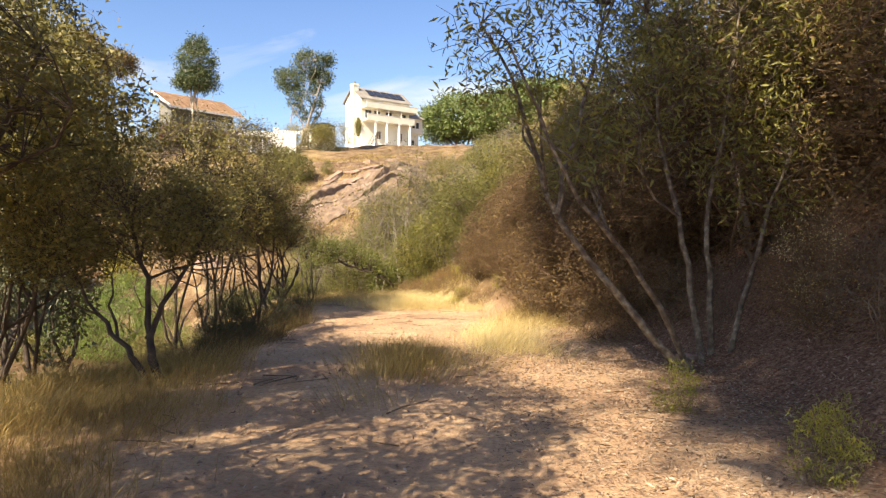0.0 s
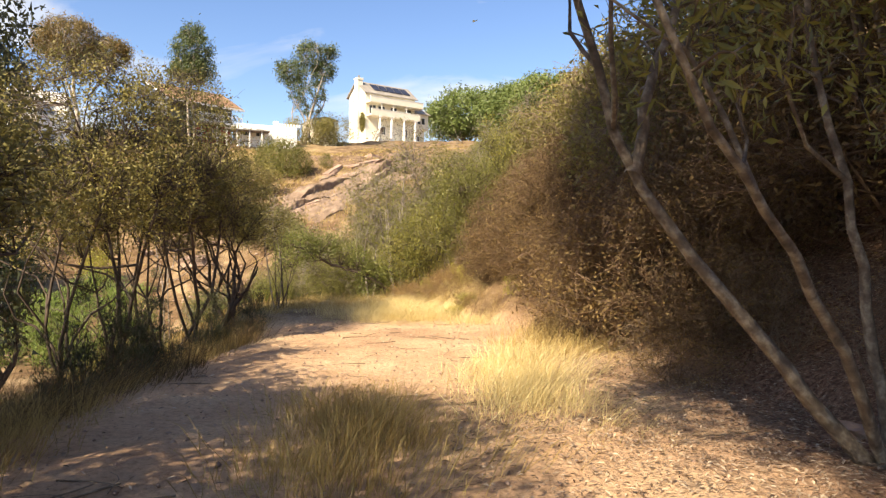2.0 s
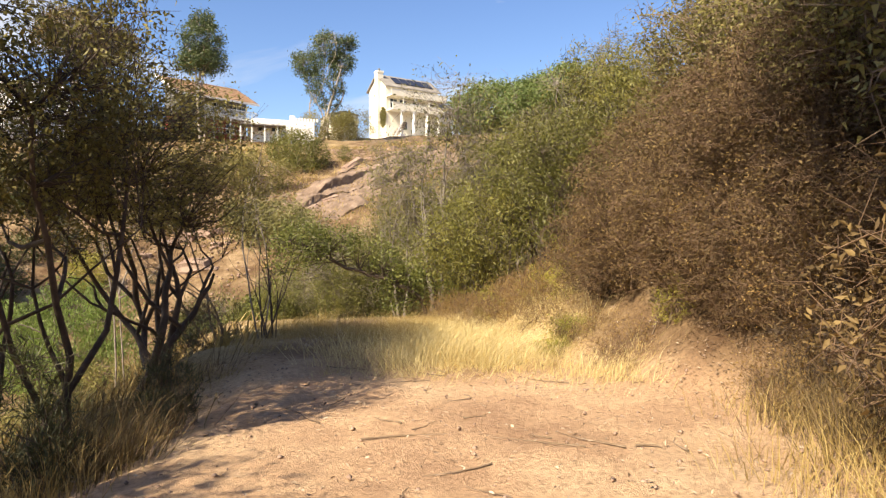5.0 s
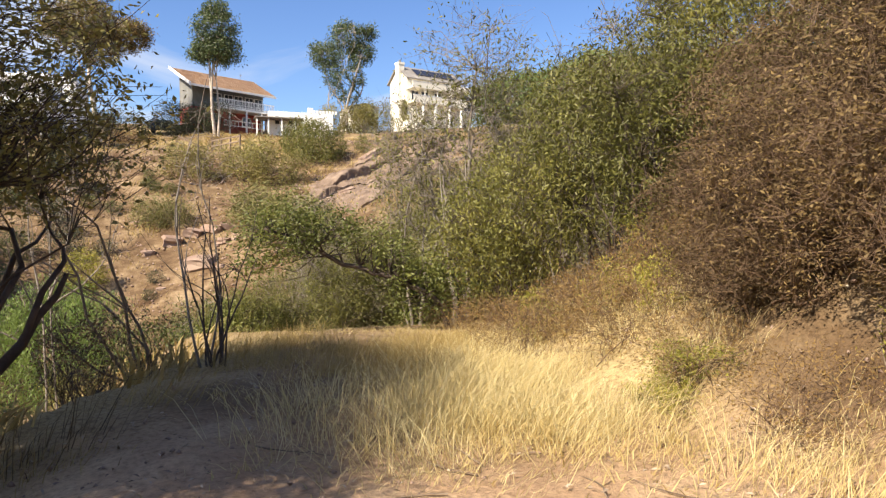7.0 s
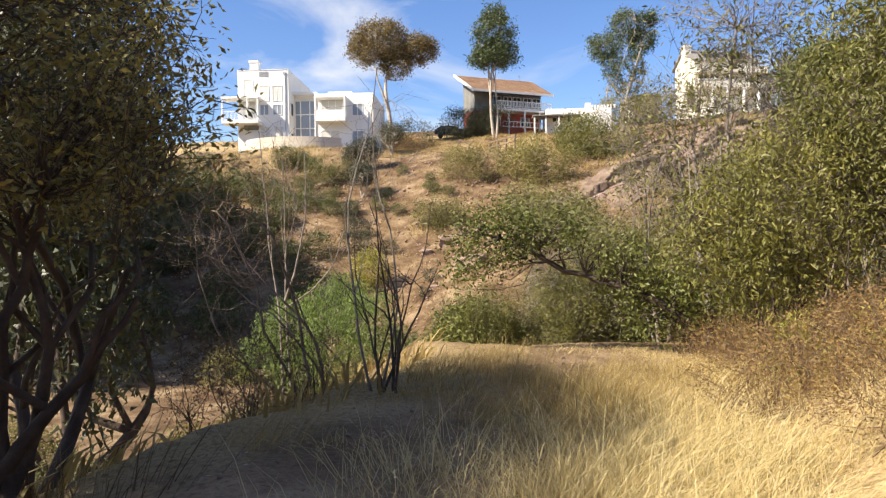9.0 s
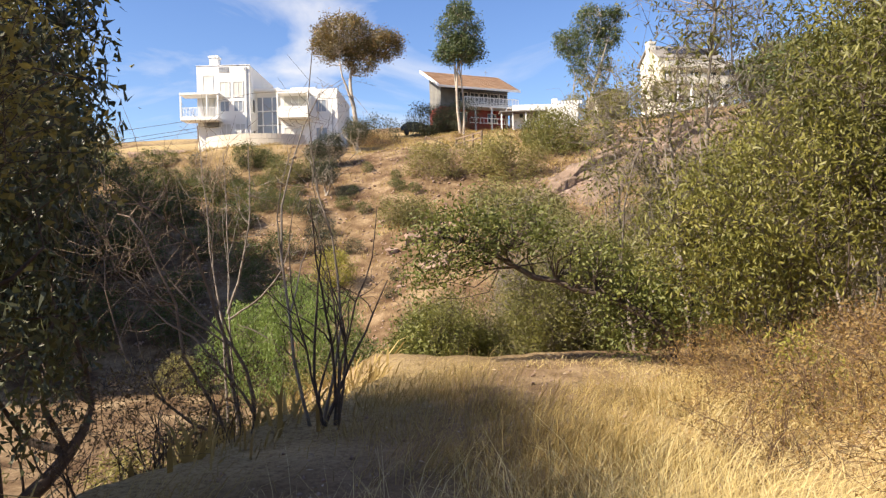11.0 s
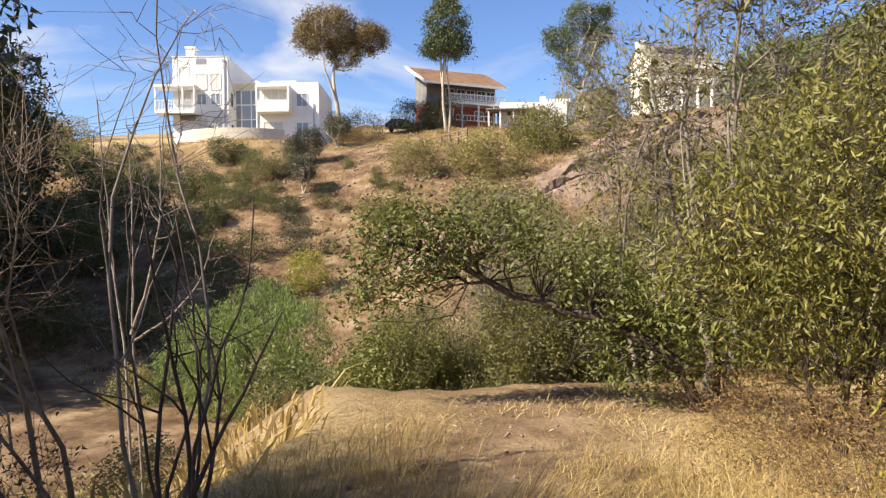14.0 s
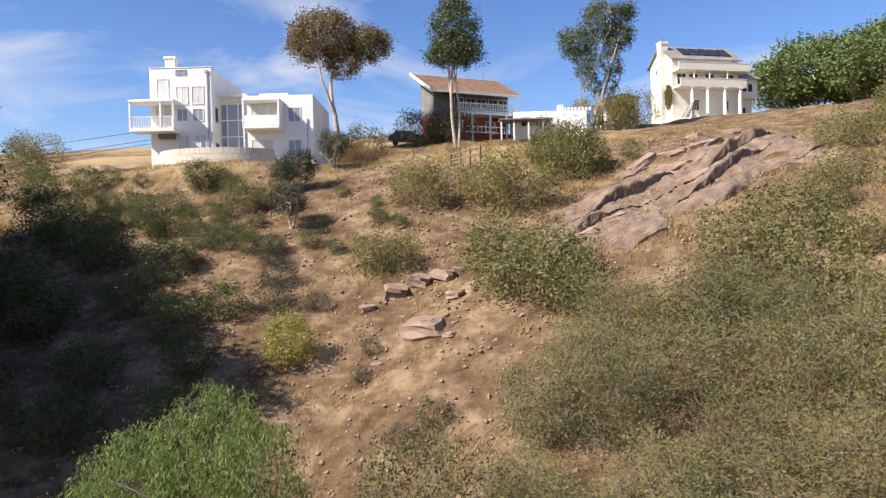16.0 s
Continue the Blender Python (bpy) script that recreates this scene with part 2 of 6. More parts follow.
M_SOLAR = rough_mat("solar_panel_face", [(0.015, 0.018, 0.03), (0.03, 0.034, 0.05)], 1, 8, 0.25, 0.05, 0.005)
M_RED = rough_mat("red_painted_boards", [(0.22, 0.035, 0.025), (0.3, 0.055, 0.04), (0.36, 0.08, 0.06)], 1, 20, 0.75, 0.2, 0.01)
M_DARKSIDE = rough_mat("dark_grey_siding", [(0.1, 0.1, 0.1), (0.17, 0.17, 0.165), (0.23, 0.23, 0.22)], 1, 15, 0.8, 0.2, 0.01)
M_WOOD = rough_mat("weathered_wood", [(0.12, 0.08, 0.05), (0.2, 0.14, 0.1), (0.3, 0.23, 0.17)], 2, 25, 0.85, 0.3, 0.01)
M_METAL = rough_mat("galvanised_metal", [(0.35, 0.35, 0.36), (0.5, 0.5, 0.5)], 3, 30, 0.45, 0.1, 0.005, 0.7)
M_GLASS = glass_mat()
M_PALEGLASS = glass_mat("pale_window_glass", (0.26, 0.29, 0.33))
M_SHADE = rough_mat("pale_window_shade", [(0.55, 0.54, 0.5), (0.66, 0.65, 0.61)], 2, 20, 0.7, 0.05, 0.005)
M_CABLE = rough_mat("black_cable", [(0.02, 0.02, 0.02), (0.04, 0.04, 0.04)], 3, 20, 0.6, 0.05, 0.005)


# ---- the lie of the land ----
def smooth(a, b, v):
    t = np.clip((v - a) / (b - a), 0, 1)
    return t * t * (3 - 2 * t)


def wobble(x, y, f, seed=0.0):
    return (np.sin(x * f + seed) * np.cos(y * f * 1.13 + seed * 1.7) + 0.5 * np.sin(x * f * 2.3 + y * f * 1.7 + seed * 2.1)
            + 0.3 * np.cos(y * f * 4.1 - x * f * 3.3 + seed * 0.7)) / 1.8


def left_edge(y):
    return np.interp(y, [-40, 14, 18, 20, 22, 24, 27, 33], [-4.6, -4.6, -4.6, -4.35, -4.6, -5.1, -6.9, -9.0])


def right_foot(y):
    return np.interp(y, [-40, 11, 14, 16, 18, 20, 24, 28, 32, 40, 60], [3.3, 3.2, 2.5, 1.7, 0.5, -0.2, -0.5, -0.3, 0.8, 1.5, 8.0])


def ground_z(x, y):
    x, y = np.asarray(x, float), np.asarray(y, float)
    s = y - 0.30 * np.minimum(x + 20, 0) + 0.15 * np.maximum(x + 20, 0)
    far = np.interp(s, [40, 45, 54, 60, 65, 74, 82, 100, 115, 130, 165, 230, 600],
                    [-4.7, -4.2, 0.4, 3.2, 5.6, 9.5, 11.2, 15.0, 17.8, 20.6, 22.2, 16.0, 5.0])
    far = far + (0.55 * wobble(x, y, 0.22, 1.3) + 0.25 * wobble(x, y, 0.6, 4.0)) * smooth(42, 52, s)
    pad = 1 - smooth(9, 14, np.hypot(x + 46.5, y - 76.5))
    far = far * (1 - pad) + 10.9 * pad
    near = np.interp(y, [0, 8, 12, 16, 20, 24, 29], [0.05, 0.05, 0.0, -0.06, -0.04, -0.16, -0.5]) + 0.04 * wobble(x, y, 0.9, 2.2)
    near = near - 0.36 * smooth(2.4, 4.4, -x) * (1 - smooth(16, 19, y)) * smooth(7.5, 10.5, y)
    beyond = np.maximum(left_edge(y) + 0.35 * wobble(x, y, 0.7) - x, y - 26.2 - 1.2 * np.clip(x + 5.2, 0, 2.2) - 1.2 * np.maximum(x + 3, 0) + 0.4 * wobble(x, y, 0.5, 3))
    near = near - 0.72 * np.maximum(beyond, 0) - 0.06 * np.exp(-beyond ** 2 / 0.8)
    up = np.maximum(x - right_foot(y) + 0.25 * wobble(x, y, 0.8, 5), 0)
    hill = np.interp(up, [0, 1, 3.4, 30, 60, 400], [0, 0.6, 3.0, 15.0, 21, 21])
    near = np.maximum(near, -6.0) + hill + 0.12 * wobble(x, y, 1.1, 7) * smooth(0.3, 2, up)
    d, k = near - far, 1.4
    h = np.clip(0.5 + 0.5 * d / k, 0, 1)
    return far * (1 - h) + near * h + k * h * (1 - h)


def gz(x, y):
    return float(ground_z(x, y))


# ---- builders ----
def mesh_from(name, verts, faces, mat, smooth_shade=False):
    """verts (n, 3); faces: a list of index arrays, each (m, k)."""
    me = bpy.data.meshes.new(name)
    verts = np.asarray(verts, np.float32)
    me.vertices.add(len(verts))
    me.vertices.foreach_set("co", verts.ravel())
    loops = np.concatenate([np.asarray(f, np.int32).ravel() for f in faces])
    sizes = np.concatenate([np.full(len(f), f.shape[1], np.int32) for f in faces])
    me.loops.add(len(loops))
    me.loops.foreach_set("vertex_index", loops)
    me.polygons.add(len(sizes))
    me.polygons.foreach_set("loop_start", np.concatenate([[0], np.cumsum(sizes)[:-1]]).astype(np.int32))
    if smooth_shade:
        me.polygons.foreach_set("use_smooth", np.ones(len(sizes), bool))
    me.update(calc_edges=True)
    me.validate()
    me.materials.append(mat)
    return me


def part(name, bm, material, parent=None, label=""):
    """Links a bmesh, or a ready mesh, as one object under a thing or a part."""
    if isinstance(bm, bmesh.types.BMesh):
        me = bpy.data.meshes.new(name)
        bm.to_mesh(me)
        bm.free()
        me.materials.append(material)
    else:
        me = bm
    ob = new(name, me)
    ob.parent = parent
    return tagged(ob, label) if label else ob


def thing(name, m, label, category, group=""):
    ob = new(name)
    ob.matrix_world = m
    ob.empty_display_size = 0.2
    return tagged(ob, label, category, group)


def tubes(lines, sides=5):
    """Tapered tubes round polylines; each line is (points (n, 3), radii (n,))."""
    vs, fs, k = [], [], 0
    ring = np.arange(sides) * 2 * np.pi / sides
    for pts, rad in lines:
        pts, rad = np.asarray(pts, float), np.asarray(rad, float)
        d = np.gradient(pts, axis=0)
        d /= np.linalg.norm(d, axis=1)[:, None] + 1e-9
        ref = np.array([1.0, 0.13, 0.07]) if abs(d[0][2]) > 0.7 else np.array([0.05, 0.1, 1.0])
        a = np.cross(d, ref)
        a /= np.linalg.norm(a, axis=1)[:, None] + 1e-9
        b = np.cross(d, a)
        v = pts[:, None] + rad[:, None, None] * (a[:, None] * np.cos(ring)[None, :, None] + b[:, None] * np.sin(ring)[None, :, None])
        n = len(pts)
        i = np.arange(n - 1)[:, None] * sides + np.arange(sides)[None]
        j = np.arange(n - 1)[:, None] * sides + (np.arange(sides)[None] + 1) % sides
        vs.append(v.reshape(-1, 3))
        fs.append(np.stack([i, j, j + sides, i + sides], -1).reshape(-1, 4) + k)
        k += n * sides
    return np.concatenate(vs), np.concatenate(fs)


def unit(v):
    return v / (np.linalg.norm(v, axis=-1, keepdims=True) + 1e-9)


def leaf_blades(rng, centres, length, width, droop=0.0, vary=0.35, flat=0.3, lift=0.0, simple=False):
    """A folded four-cornered blade at each centre."""
    n = len(centres)
    d = unit(rng.normal(size=(n, 3)) * np.array([1, 1, 0.7]) + np.array([0, 0, lift - droop]))
    side = unit(np.cross(d, unit(rng.normal(size=(n, 3)) + np.array([0, 0, flat]))))
    up = np.cross(side, d)
    ln = (length * rng.uniform(1 - vary, 1 + vary, n))[:, None]
    wd = (width * rng.uniform(1 - vary, 1 + vary, n))[:, None]
    base = centres
    if simple:
        v = np.stack([base - side * wd * 0.5, base + side * wd * 0.5 + up * wd * 0.2, base + d * ln], 1).reshape(-1, 3)
        return v, np.arange(n * 3).reshape(-1, 3)
    v = np.stack([base, base + d * ln * 0.45 + side * wd * 0.5 + up * wd * 0.12, base + d * ln - up * ln * 0.12,
                  base + d * ln * 0.45 - side * wd * 0.5 + up * wd * 0.12], 1).reshape(-1, 3)
    i = np.arange(n)[:, None] * 4
    f = np.concatenate([i + np.array([[0, 1, 2]]), i + np.array([[0, 2, 3]])])
    return v, f


def bent(rng, a, b, n=5, sag=0.12, lift=0.0):
    """A crooked line from a to b."""
    t = np.linspace(0, 1, n)[:, None]
    p = a + (b - a) * t
    ln = np.linalg.norm(b - a)
    wob = rng.normal(size=(n, 3)) * ln * sag * np.sin(np.pi * t) * (0.9 / n)
    wob += np.sin(2 * np.pi * t) * rng.normal(size=3) * ln * sag * 0.4
    wob += np.sin(np.pi * t) * rng.normal(size=3) * ln * sag
    p = p + wob
    p[:, 2] += (np.sin(np.pi * t[:, 0]) * lift * ln)
    return p


def grow(seed, crowns, stems=4, base_r=0.08, spread=0.25, clumps=120, leaves=60, sigma=0.16, leaf=(0.06, 0.02), droop=0.0, shell=0.55,
         twig_r=0.006, sides=6, lean=(0, 0), flat=0.3, fan=0.25, bare=0, hang=0.0, sag=0.1, lift=0.0, stem_top=0.75, simple=False, paths=None):
    """Wood and foliage of a bush or tree whose crown fills the ellipsoids in crowns: (centre, radii, share)."""
    rng = np.random.default_rng(seed)
    cs = np.array([c for c, r, w in crowns], float)
    rs = np.array([r for c, r, w in crowns], float)
    ws = np.array([w for c, r, w in crowns], float)
    pick = rng.choice(len(crowns), clumps, p=ws / ws.sum())
    q = unit(rng.normal(size=(clumps, 3))) * (rng.uniform(0, 1, clumps) ** (1 / 3.0) * (1 - shell) + shell * rng.uniform(0.8, 1.06, clumps))[:, None]
    tips = cs[pick] + rs[pick] * q
    tips += rng.normal(size=tips.shape) * sigma * 0.6
    tips[:, 2] = np.maximum(tips[:, 2], 0.06)
    lines, limbs = [], []
    stems = len(paths) if paths else stems
    for k in range(stems):
        if paths:
            q, r0, r1 = paths[k]
            q, u = np.array(q, float), np.linspace(0, len(paths[k][0]) - 1, 14)
            p = np.stack([np.interp(u, np.arange(len(q)), q[:, c]) for c in range(3)], -1)
            p[1:-1] = 0.5 * p[1:-1] + 0.25 * (p[:-2] + p[2:]) + rng.normal(size=(12, 3)) * r0 * 0.35
            rr = np.linspace(r0, r1, 14)
            rr[0] *= 1.3
            lines.append((p, rr))
            limbs.append((p, rr))
            for f in range(2):
                i = rng.integers(6, 12)
                o = cs[np.argmin(np.linalg.norm(cs - p[-1], axis=1) + rng.uniform(0, 0.6, len(cs)))]
                e = p[i] + (o + rs[0] * rng.normal(size=3) * 0.5 - p[i]) * 0.8
                pp = bent(rng, p[i], e, 6, sag * 1.2, lift)
                r2 = rr[i] * 0.65 * np.linspace(1, 0.3, 6)
                lines.append((pp, r2))
                limbs.append((pp, r2))
            continue
        a = rng.uniform(0, 2 * np.pi)
        root = np.array([math.cos(a), math.sin(a), 0]) * spread * rng.uniform(0.2, 1) * (stems > 1)
        c = cs[k % len(cs)] + rs[k % len(cs)] * rng.normal(size=3) * np.array([0.4, 0.4, 0.2])
        c[2] = max(c[2], 0.2)
        root[2] = -0.12
        end = root + (c - root) * (stem_top + 0.5 * rng.uniform())
        p = bent(rng, root, end, 9, sag, lift)
        rr = base_r * rng.uniform(0.65, 1.1) * np.linspace(1, 0.28, 9)
        rr[0] *= 1.35
        lines.append((p, rr))
        limbs.append((p, rr))
        for f in range(2):
            i = rng.integers(3, 7)
            o = cs[rng.integers(len(cs))]
            e = p[i] + (o + rs[0] * rng.normal(size=3) * 0.55 - p[i]) * 0.8
            e[2] = max(e[2], p[i][2] * 0.9 + 0.05)
            pp = bent(rng, p[i], e, 6, sag * 1.2, lift)
            r2 = rr[i] * 0.7 * np.linspace(1, 0.3, 6)
            lines.append((pp, r2))
            limbs.append((pp, r2))
    allp = np.concatenate([p[2:] for p, r in limbs])
    allr = np.concatenate([r[2:] for p, r in limbs])
    twigs = []
    for c in tips:
        d = np.linalg.norm(allp - c, axis=1) + np.maximum(0, allp[:, 2] - c[2]) * 0.8
        i = int(np.argmin(d + rng.uniform(0, 0.25, len(d)) * d))
        e = c.copy()
        np_t = 3 if simple else 4
        pp = bent(rng, allp[i], e, np_t, 0.13, 0.05 - hang)
        twigs.append((pp, np.linspace(min(allr[i] * 0.6, twig_r * 2.4), twig_r * 0.6, np_t)))
        for f in range(bare):
            g = c + rng.normal(size=3) * sigma * 1.5 + np.array([0, 0, sigma * fan])
            twigs.append((bent(rng, pp[rng.integers(1, np_t)], g, 3, 0.14), np.linspace(twig_r * 0.8, twig_r * 0.35, 3)))
    stems_out = [tubes(lines[3 * k:3 * k + 3], sides) for k in range(stems)]
    wood = (tubes(lines, sides), tubes(twigs, 3), stems_out)
    if leaves <= 0:
        return wood, None
    cen = np.repeat(tips, leaves, 0)
    off = rng.normal(size=cen.shape) * sigma
    if hang:
        off[:, 2] = -np.abs(off[:, 2]) * (1 + hang * 6)
    cen = cen + off
    return wood, leaf_blades(rng, cen, leaf[0], leaf[1], droop, flat=flat, simple=simple)


def plant_meshes(name, bark, leafmat, **kw):
    """Trunk, branches, foliage; a leafless plant has each of its stems apart."""
    (trunk, twigs, stems), fol = grow(**kw)
    b = mesh_from(name + "_branches", twigs[0], [twigs[1]], bark, True)
    if fol is None:
        return [mesh_from(name + "_stem", v, [f], bark, True) for v, f in stems], b, None
    if not kw.get("simple"):
        return [mesh_from(name + "_stem", v, [f], bark, True) for v, f in stems], b, mesh_from(name + "_leaves", fol[0], [fol[1]], leafmat)
    return [mesh_from(name + "_trunk", trunk[0], [trunk[1]], bark, True)], b, mesh_from(name + "_leaves", fol[0], [fol[1]], leafmat)


def plant(kind, meshes, x, y, label, category, turn=0.0, size=1.0, tall=1.0, group="", sink=0.05, z=None):
    """One plant on the ground, with its stems, branches and crown."""
    m = pose(x, y, (gz(x, y) if z is None else z) - sink, 0, 0, turn) @ Matrix.Diagonal((size, size, size * tall, 1))
    ob = thing(kind, m, label, category, group)
    for me in meshes[0]:
        part("trunk" if len(meshes[0]) == 1 else "stem", me, None, ob)
    tagged(part("branchwork", meshes[1], None, ob), kind="stuff")
    if meshes[2]:
        part("crown", meshes[2], None, ob)
    return ob


def box(bm, x0, x1, y0, y1, z0, z1, bevel=0.0):
    r = bmesh.ops.create_cube(bm, size=1.0, matrix=Matrix.Translation(((x0 + x1) / 2, (y0 + y1) / 2, (z0 + z1) / 2)) @ Matrix.Diagonal((x1 - x0, y1 - y0, z1 - z0, 1)))
    if bevel:
        es = list({e for v in r["verts"] for e in v.link_edges})
        bmesh.ops.bevel(bm, geom=es, offset=bevel, segments=1, affect="EDGES")
    return r["verts"]


def boxes(*rows, bevel=0.0):
    bm = bmesh.new()
    for r in rows:
        box(bm, *r, bevel=bevel)
    return bm


def prism(points, y0, y1):
    """A body whose outline in x and z is swept along y."""
    bm = bmesh.new()
    a = [bm.verts.new((x, y0, z)) for x, z in points]
    b = [bm.verts.new((x, y1, z)) for x, z in points]
    bm.faces.new(a)
    bm.faces.new(b[::-1])
    for i in range(len(points)):
        j = (i + 1) % len(points)
        bm.faces.new((a[j], a[i], b[i], b[j]))
    bmesh.ops.recalc_face_normals(bm, faces=bm.faces)
    return bm


# ---- ground ----
def build_ground():
    def axis(lo, hi, core0, core1, fine, coarse):
        v, out = core0, []
        while v < core1:
            out.append(v)
            v += fine
        step = fine
        a = core0
        left = []
        while a > lo:
            step = min(step * 1.09, coarse)
            a -= step
            left.append(a)
        step = fine
        while v < hi:
            out.append(v)
            step = min(step * 1.06, coarse)
            v += step
        return np.array(left[::-1] + out)
    xs, ys = axis(-1500, 1500, -8, 6, 0.16, 60), axis(-1500, 2500, 0, 34, 0.17, 60)
    X, Y = np.meshgrid(xs, ys)
    Z = ground_z(X, Y)
    rng = np.random.default_rng(4)
    near = (np.abs(X + 8) < 40) & (Y > -10) & (Y < 100)
    Z = Z + near * (0.012 * rng.normal(size=Z.shape) + 0.10 * wobble(X, Y, 2.1, 9) * smooth(30, 36, Y))
    n, m = len(xs), len(ys)
    idx = np.arange(n * m).reshape(m, n)
    f = np.stack([idx[:-1, :-1], idx[:-1, 1:], idx[1:, 1:], idx[1:, :-1]], -1).reshape(-1, 4)
    me = mesh_from("ground", np.stack([X, Y, Z], -1).reshape(-1, 3), [f], M_EARTH, True)
    up = X - right_foot(Y)
    nz = wobble(X, Y, 0.5, 3)
    trod = smooth(-4.6, -3.2, X) * (1 - smooth(2.2, 3.6, X + 0.3 * nz)) * (1 - smooth(27, 31, Y + X * 0.3))
    trod = trod * (1 - smooth(14, 17, Y) * smooth(-0.2, 0.8, up)) * (1 - 0.85 * smooth(17, 19.5, Y) * (1 - smooth(-1.2, 0.2, X + 0.4 * nz)))
    litter = smooth(-1.6, 0.2, up + 0.5 * nz - 1.6 * smooth(11, 14, Y)) * (1 - smooth(12.5, 16, Y)) * 0.9
    straw = np.clip(smooth(17, 20, Y) * (1 - smooth(29, 33, Y)) * smooth(-3, -1, X) * (1 - smooth(0.2, 1.2, X)) * 0.75
                    + 0.8 * smooth(-0.15, 0.55, wobble(X, Y, 0.16, 6)) * smooth(62, 70, Y) * (1 - smooth(-20, -15, X)) + 0.55 * smooth(2.8, 4.5, -X) * (1 - smooth(22, 30, Y)) * smooth(-9, -6, X), 0, 1)
    for name, val in (("trodden", trod), ("litter", litter), ("straw", straw)):
        at = me.attributes.new(name, "FLOAT", "POINT")
        at.data.foreach_set("value", val.astype(np.float32).ravel())
    return tagged(part("ground", me, None), "bare red-tan earth slopes, trodden path and ravine", "ground", kind="structure")


build_ground()

# ---- plant kinds ----
LEFT_TREE = plant_meshes("left_tree", M_DARKBARK, M_OLIVE, seed=11, crowns=[((-0.3, 0, 3.15), (1.6, 1.5, 1.3), 3), ((-0.9, 0.3, 2.4), (1.3, 1.3, 0.7), 1), ((0.4, -0.2, 2.6), (1.0, 0.9, 0.6), 0.7)],
                         stems=7, base_r=0.045, spread=0.55, clumps=660, leaves=30, sigma=0.105, leaf=(0.055, 0.024), shell=0.5, bare=2, twig_r=0.0045, sag=0.08)
EDGE_TREE = plant_meshes("edge_tree", M_DARKBARK, M_OLIVE, seed=61, crowns=[((-0.35, 0.1, 2.8), (1.35, 1.4, 1.05), 3), ((-0.8, 0.2, 2.1), (1.0, 1.1, 0.6), 1), ((0.5, 0.2, 2.2), (0.8, 0.8, 0.5), 0.7)],
                         stems=6, base_r=0.06, spread=0.25, clumps=520, leaves=30, sigma=0.11, leaf=(0.05, 0.022), shell=0.4, bare=2, twig_r=0.0045, sag=0.1, stem_top=0.5)
LEAN_TREE = plant_meshes("lean_tree", M_DARKBARK, M_OLIVE, seed=31, crowns=[((-0.7, 0.5, 1.95), (1.15, 1.2, 0.6), 3), ((-1.3, 0.5, 1.5), (0.7, 0.8, 0.4), 1), ((0.1, 0.5, 1.8), (0.6, 0.7, 0.45), 1)],
                         clumps=420, leaves=40, sigma=0.1, leaf=(0.052, 0.022), shell=0.5, bare=2, twig_r=0.004, sag=0.1,
                         paths=[([(0, 0, -0.1), (-0.12, 0.03, 0.3), (-0.22, 0.1, 0.6), (-0.25, 0.2, 1.1), (-0.5, 0.3, 1.9)], 0.055, 0.02), ([(-0.05, 0, -0.1), (-0.3, 0.0, 0.25), (-0.55, 0.1, 0.55), (-0.9, 0.2, 0.85), (-1.3, 0.4, 1.4)], 0.045, 0.014),
                                ([(-0.2, 0.08, 0.5), (-0.1, 0.25, 0.9), (0.1, 0.5, 1.3), (0.3, 0.7, 1.8)], 0.035, 0.012)])
DARK_TREE = plant_meshes("dark_tree", M_DARKBARK, M_OLIVE, seed=12, crowns=[((0, 0, 3.6), (2.0, 2.0, 1.15), 3), ((-0.9, 0.6, 3.0), (1.4, 1.4, 0.7), 1)],
                         stems=6, base_r=0.06, spread=0.3, clumps=420, leaves=60, sigma=0.13, leaf=(0.07, 0.037), shell=0.45, bare=1, twig_r=0.005, sag=0.07, simple=True)
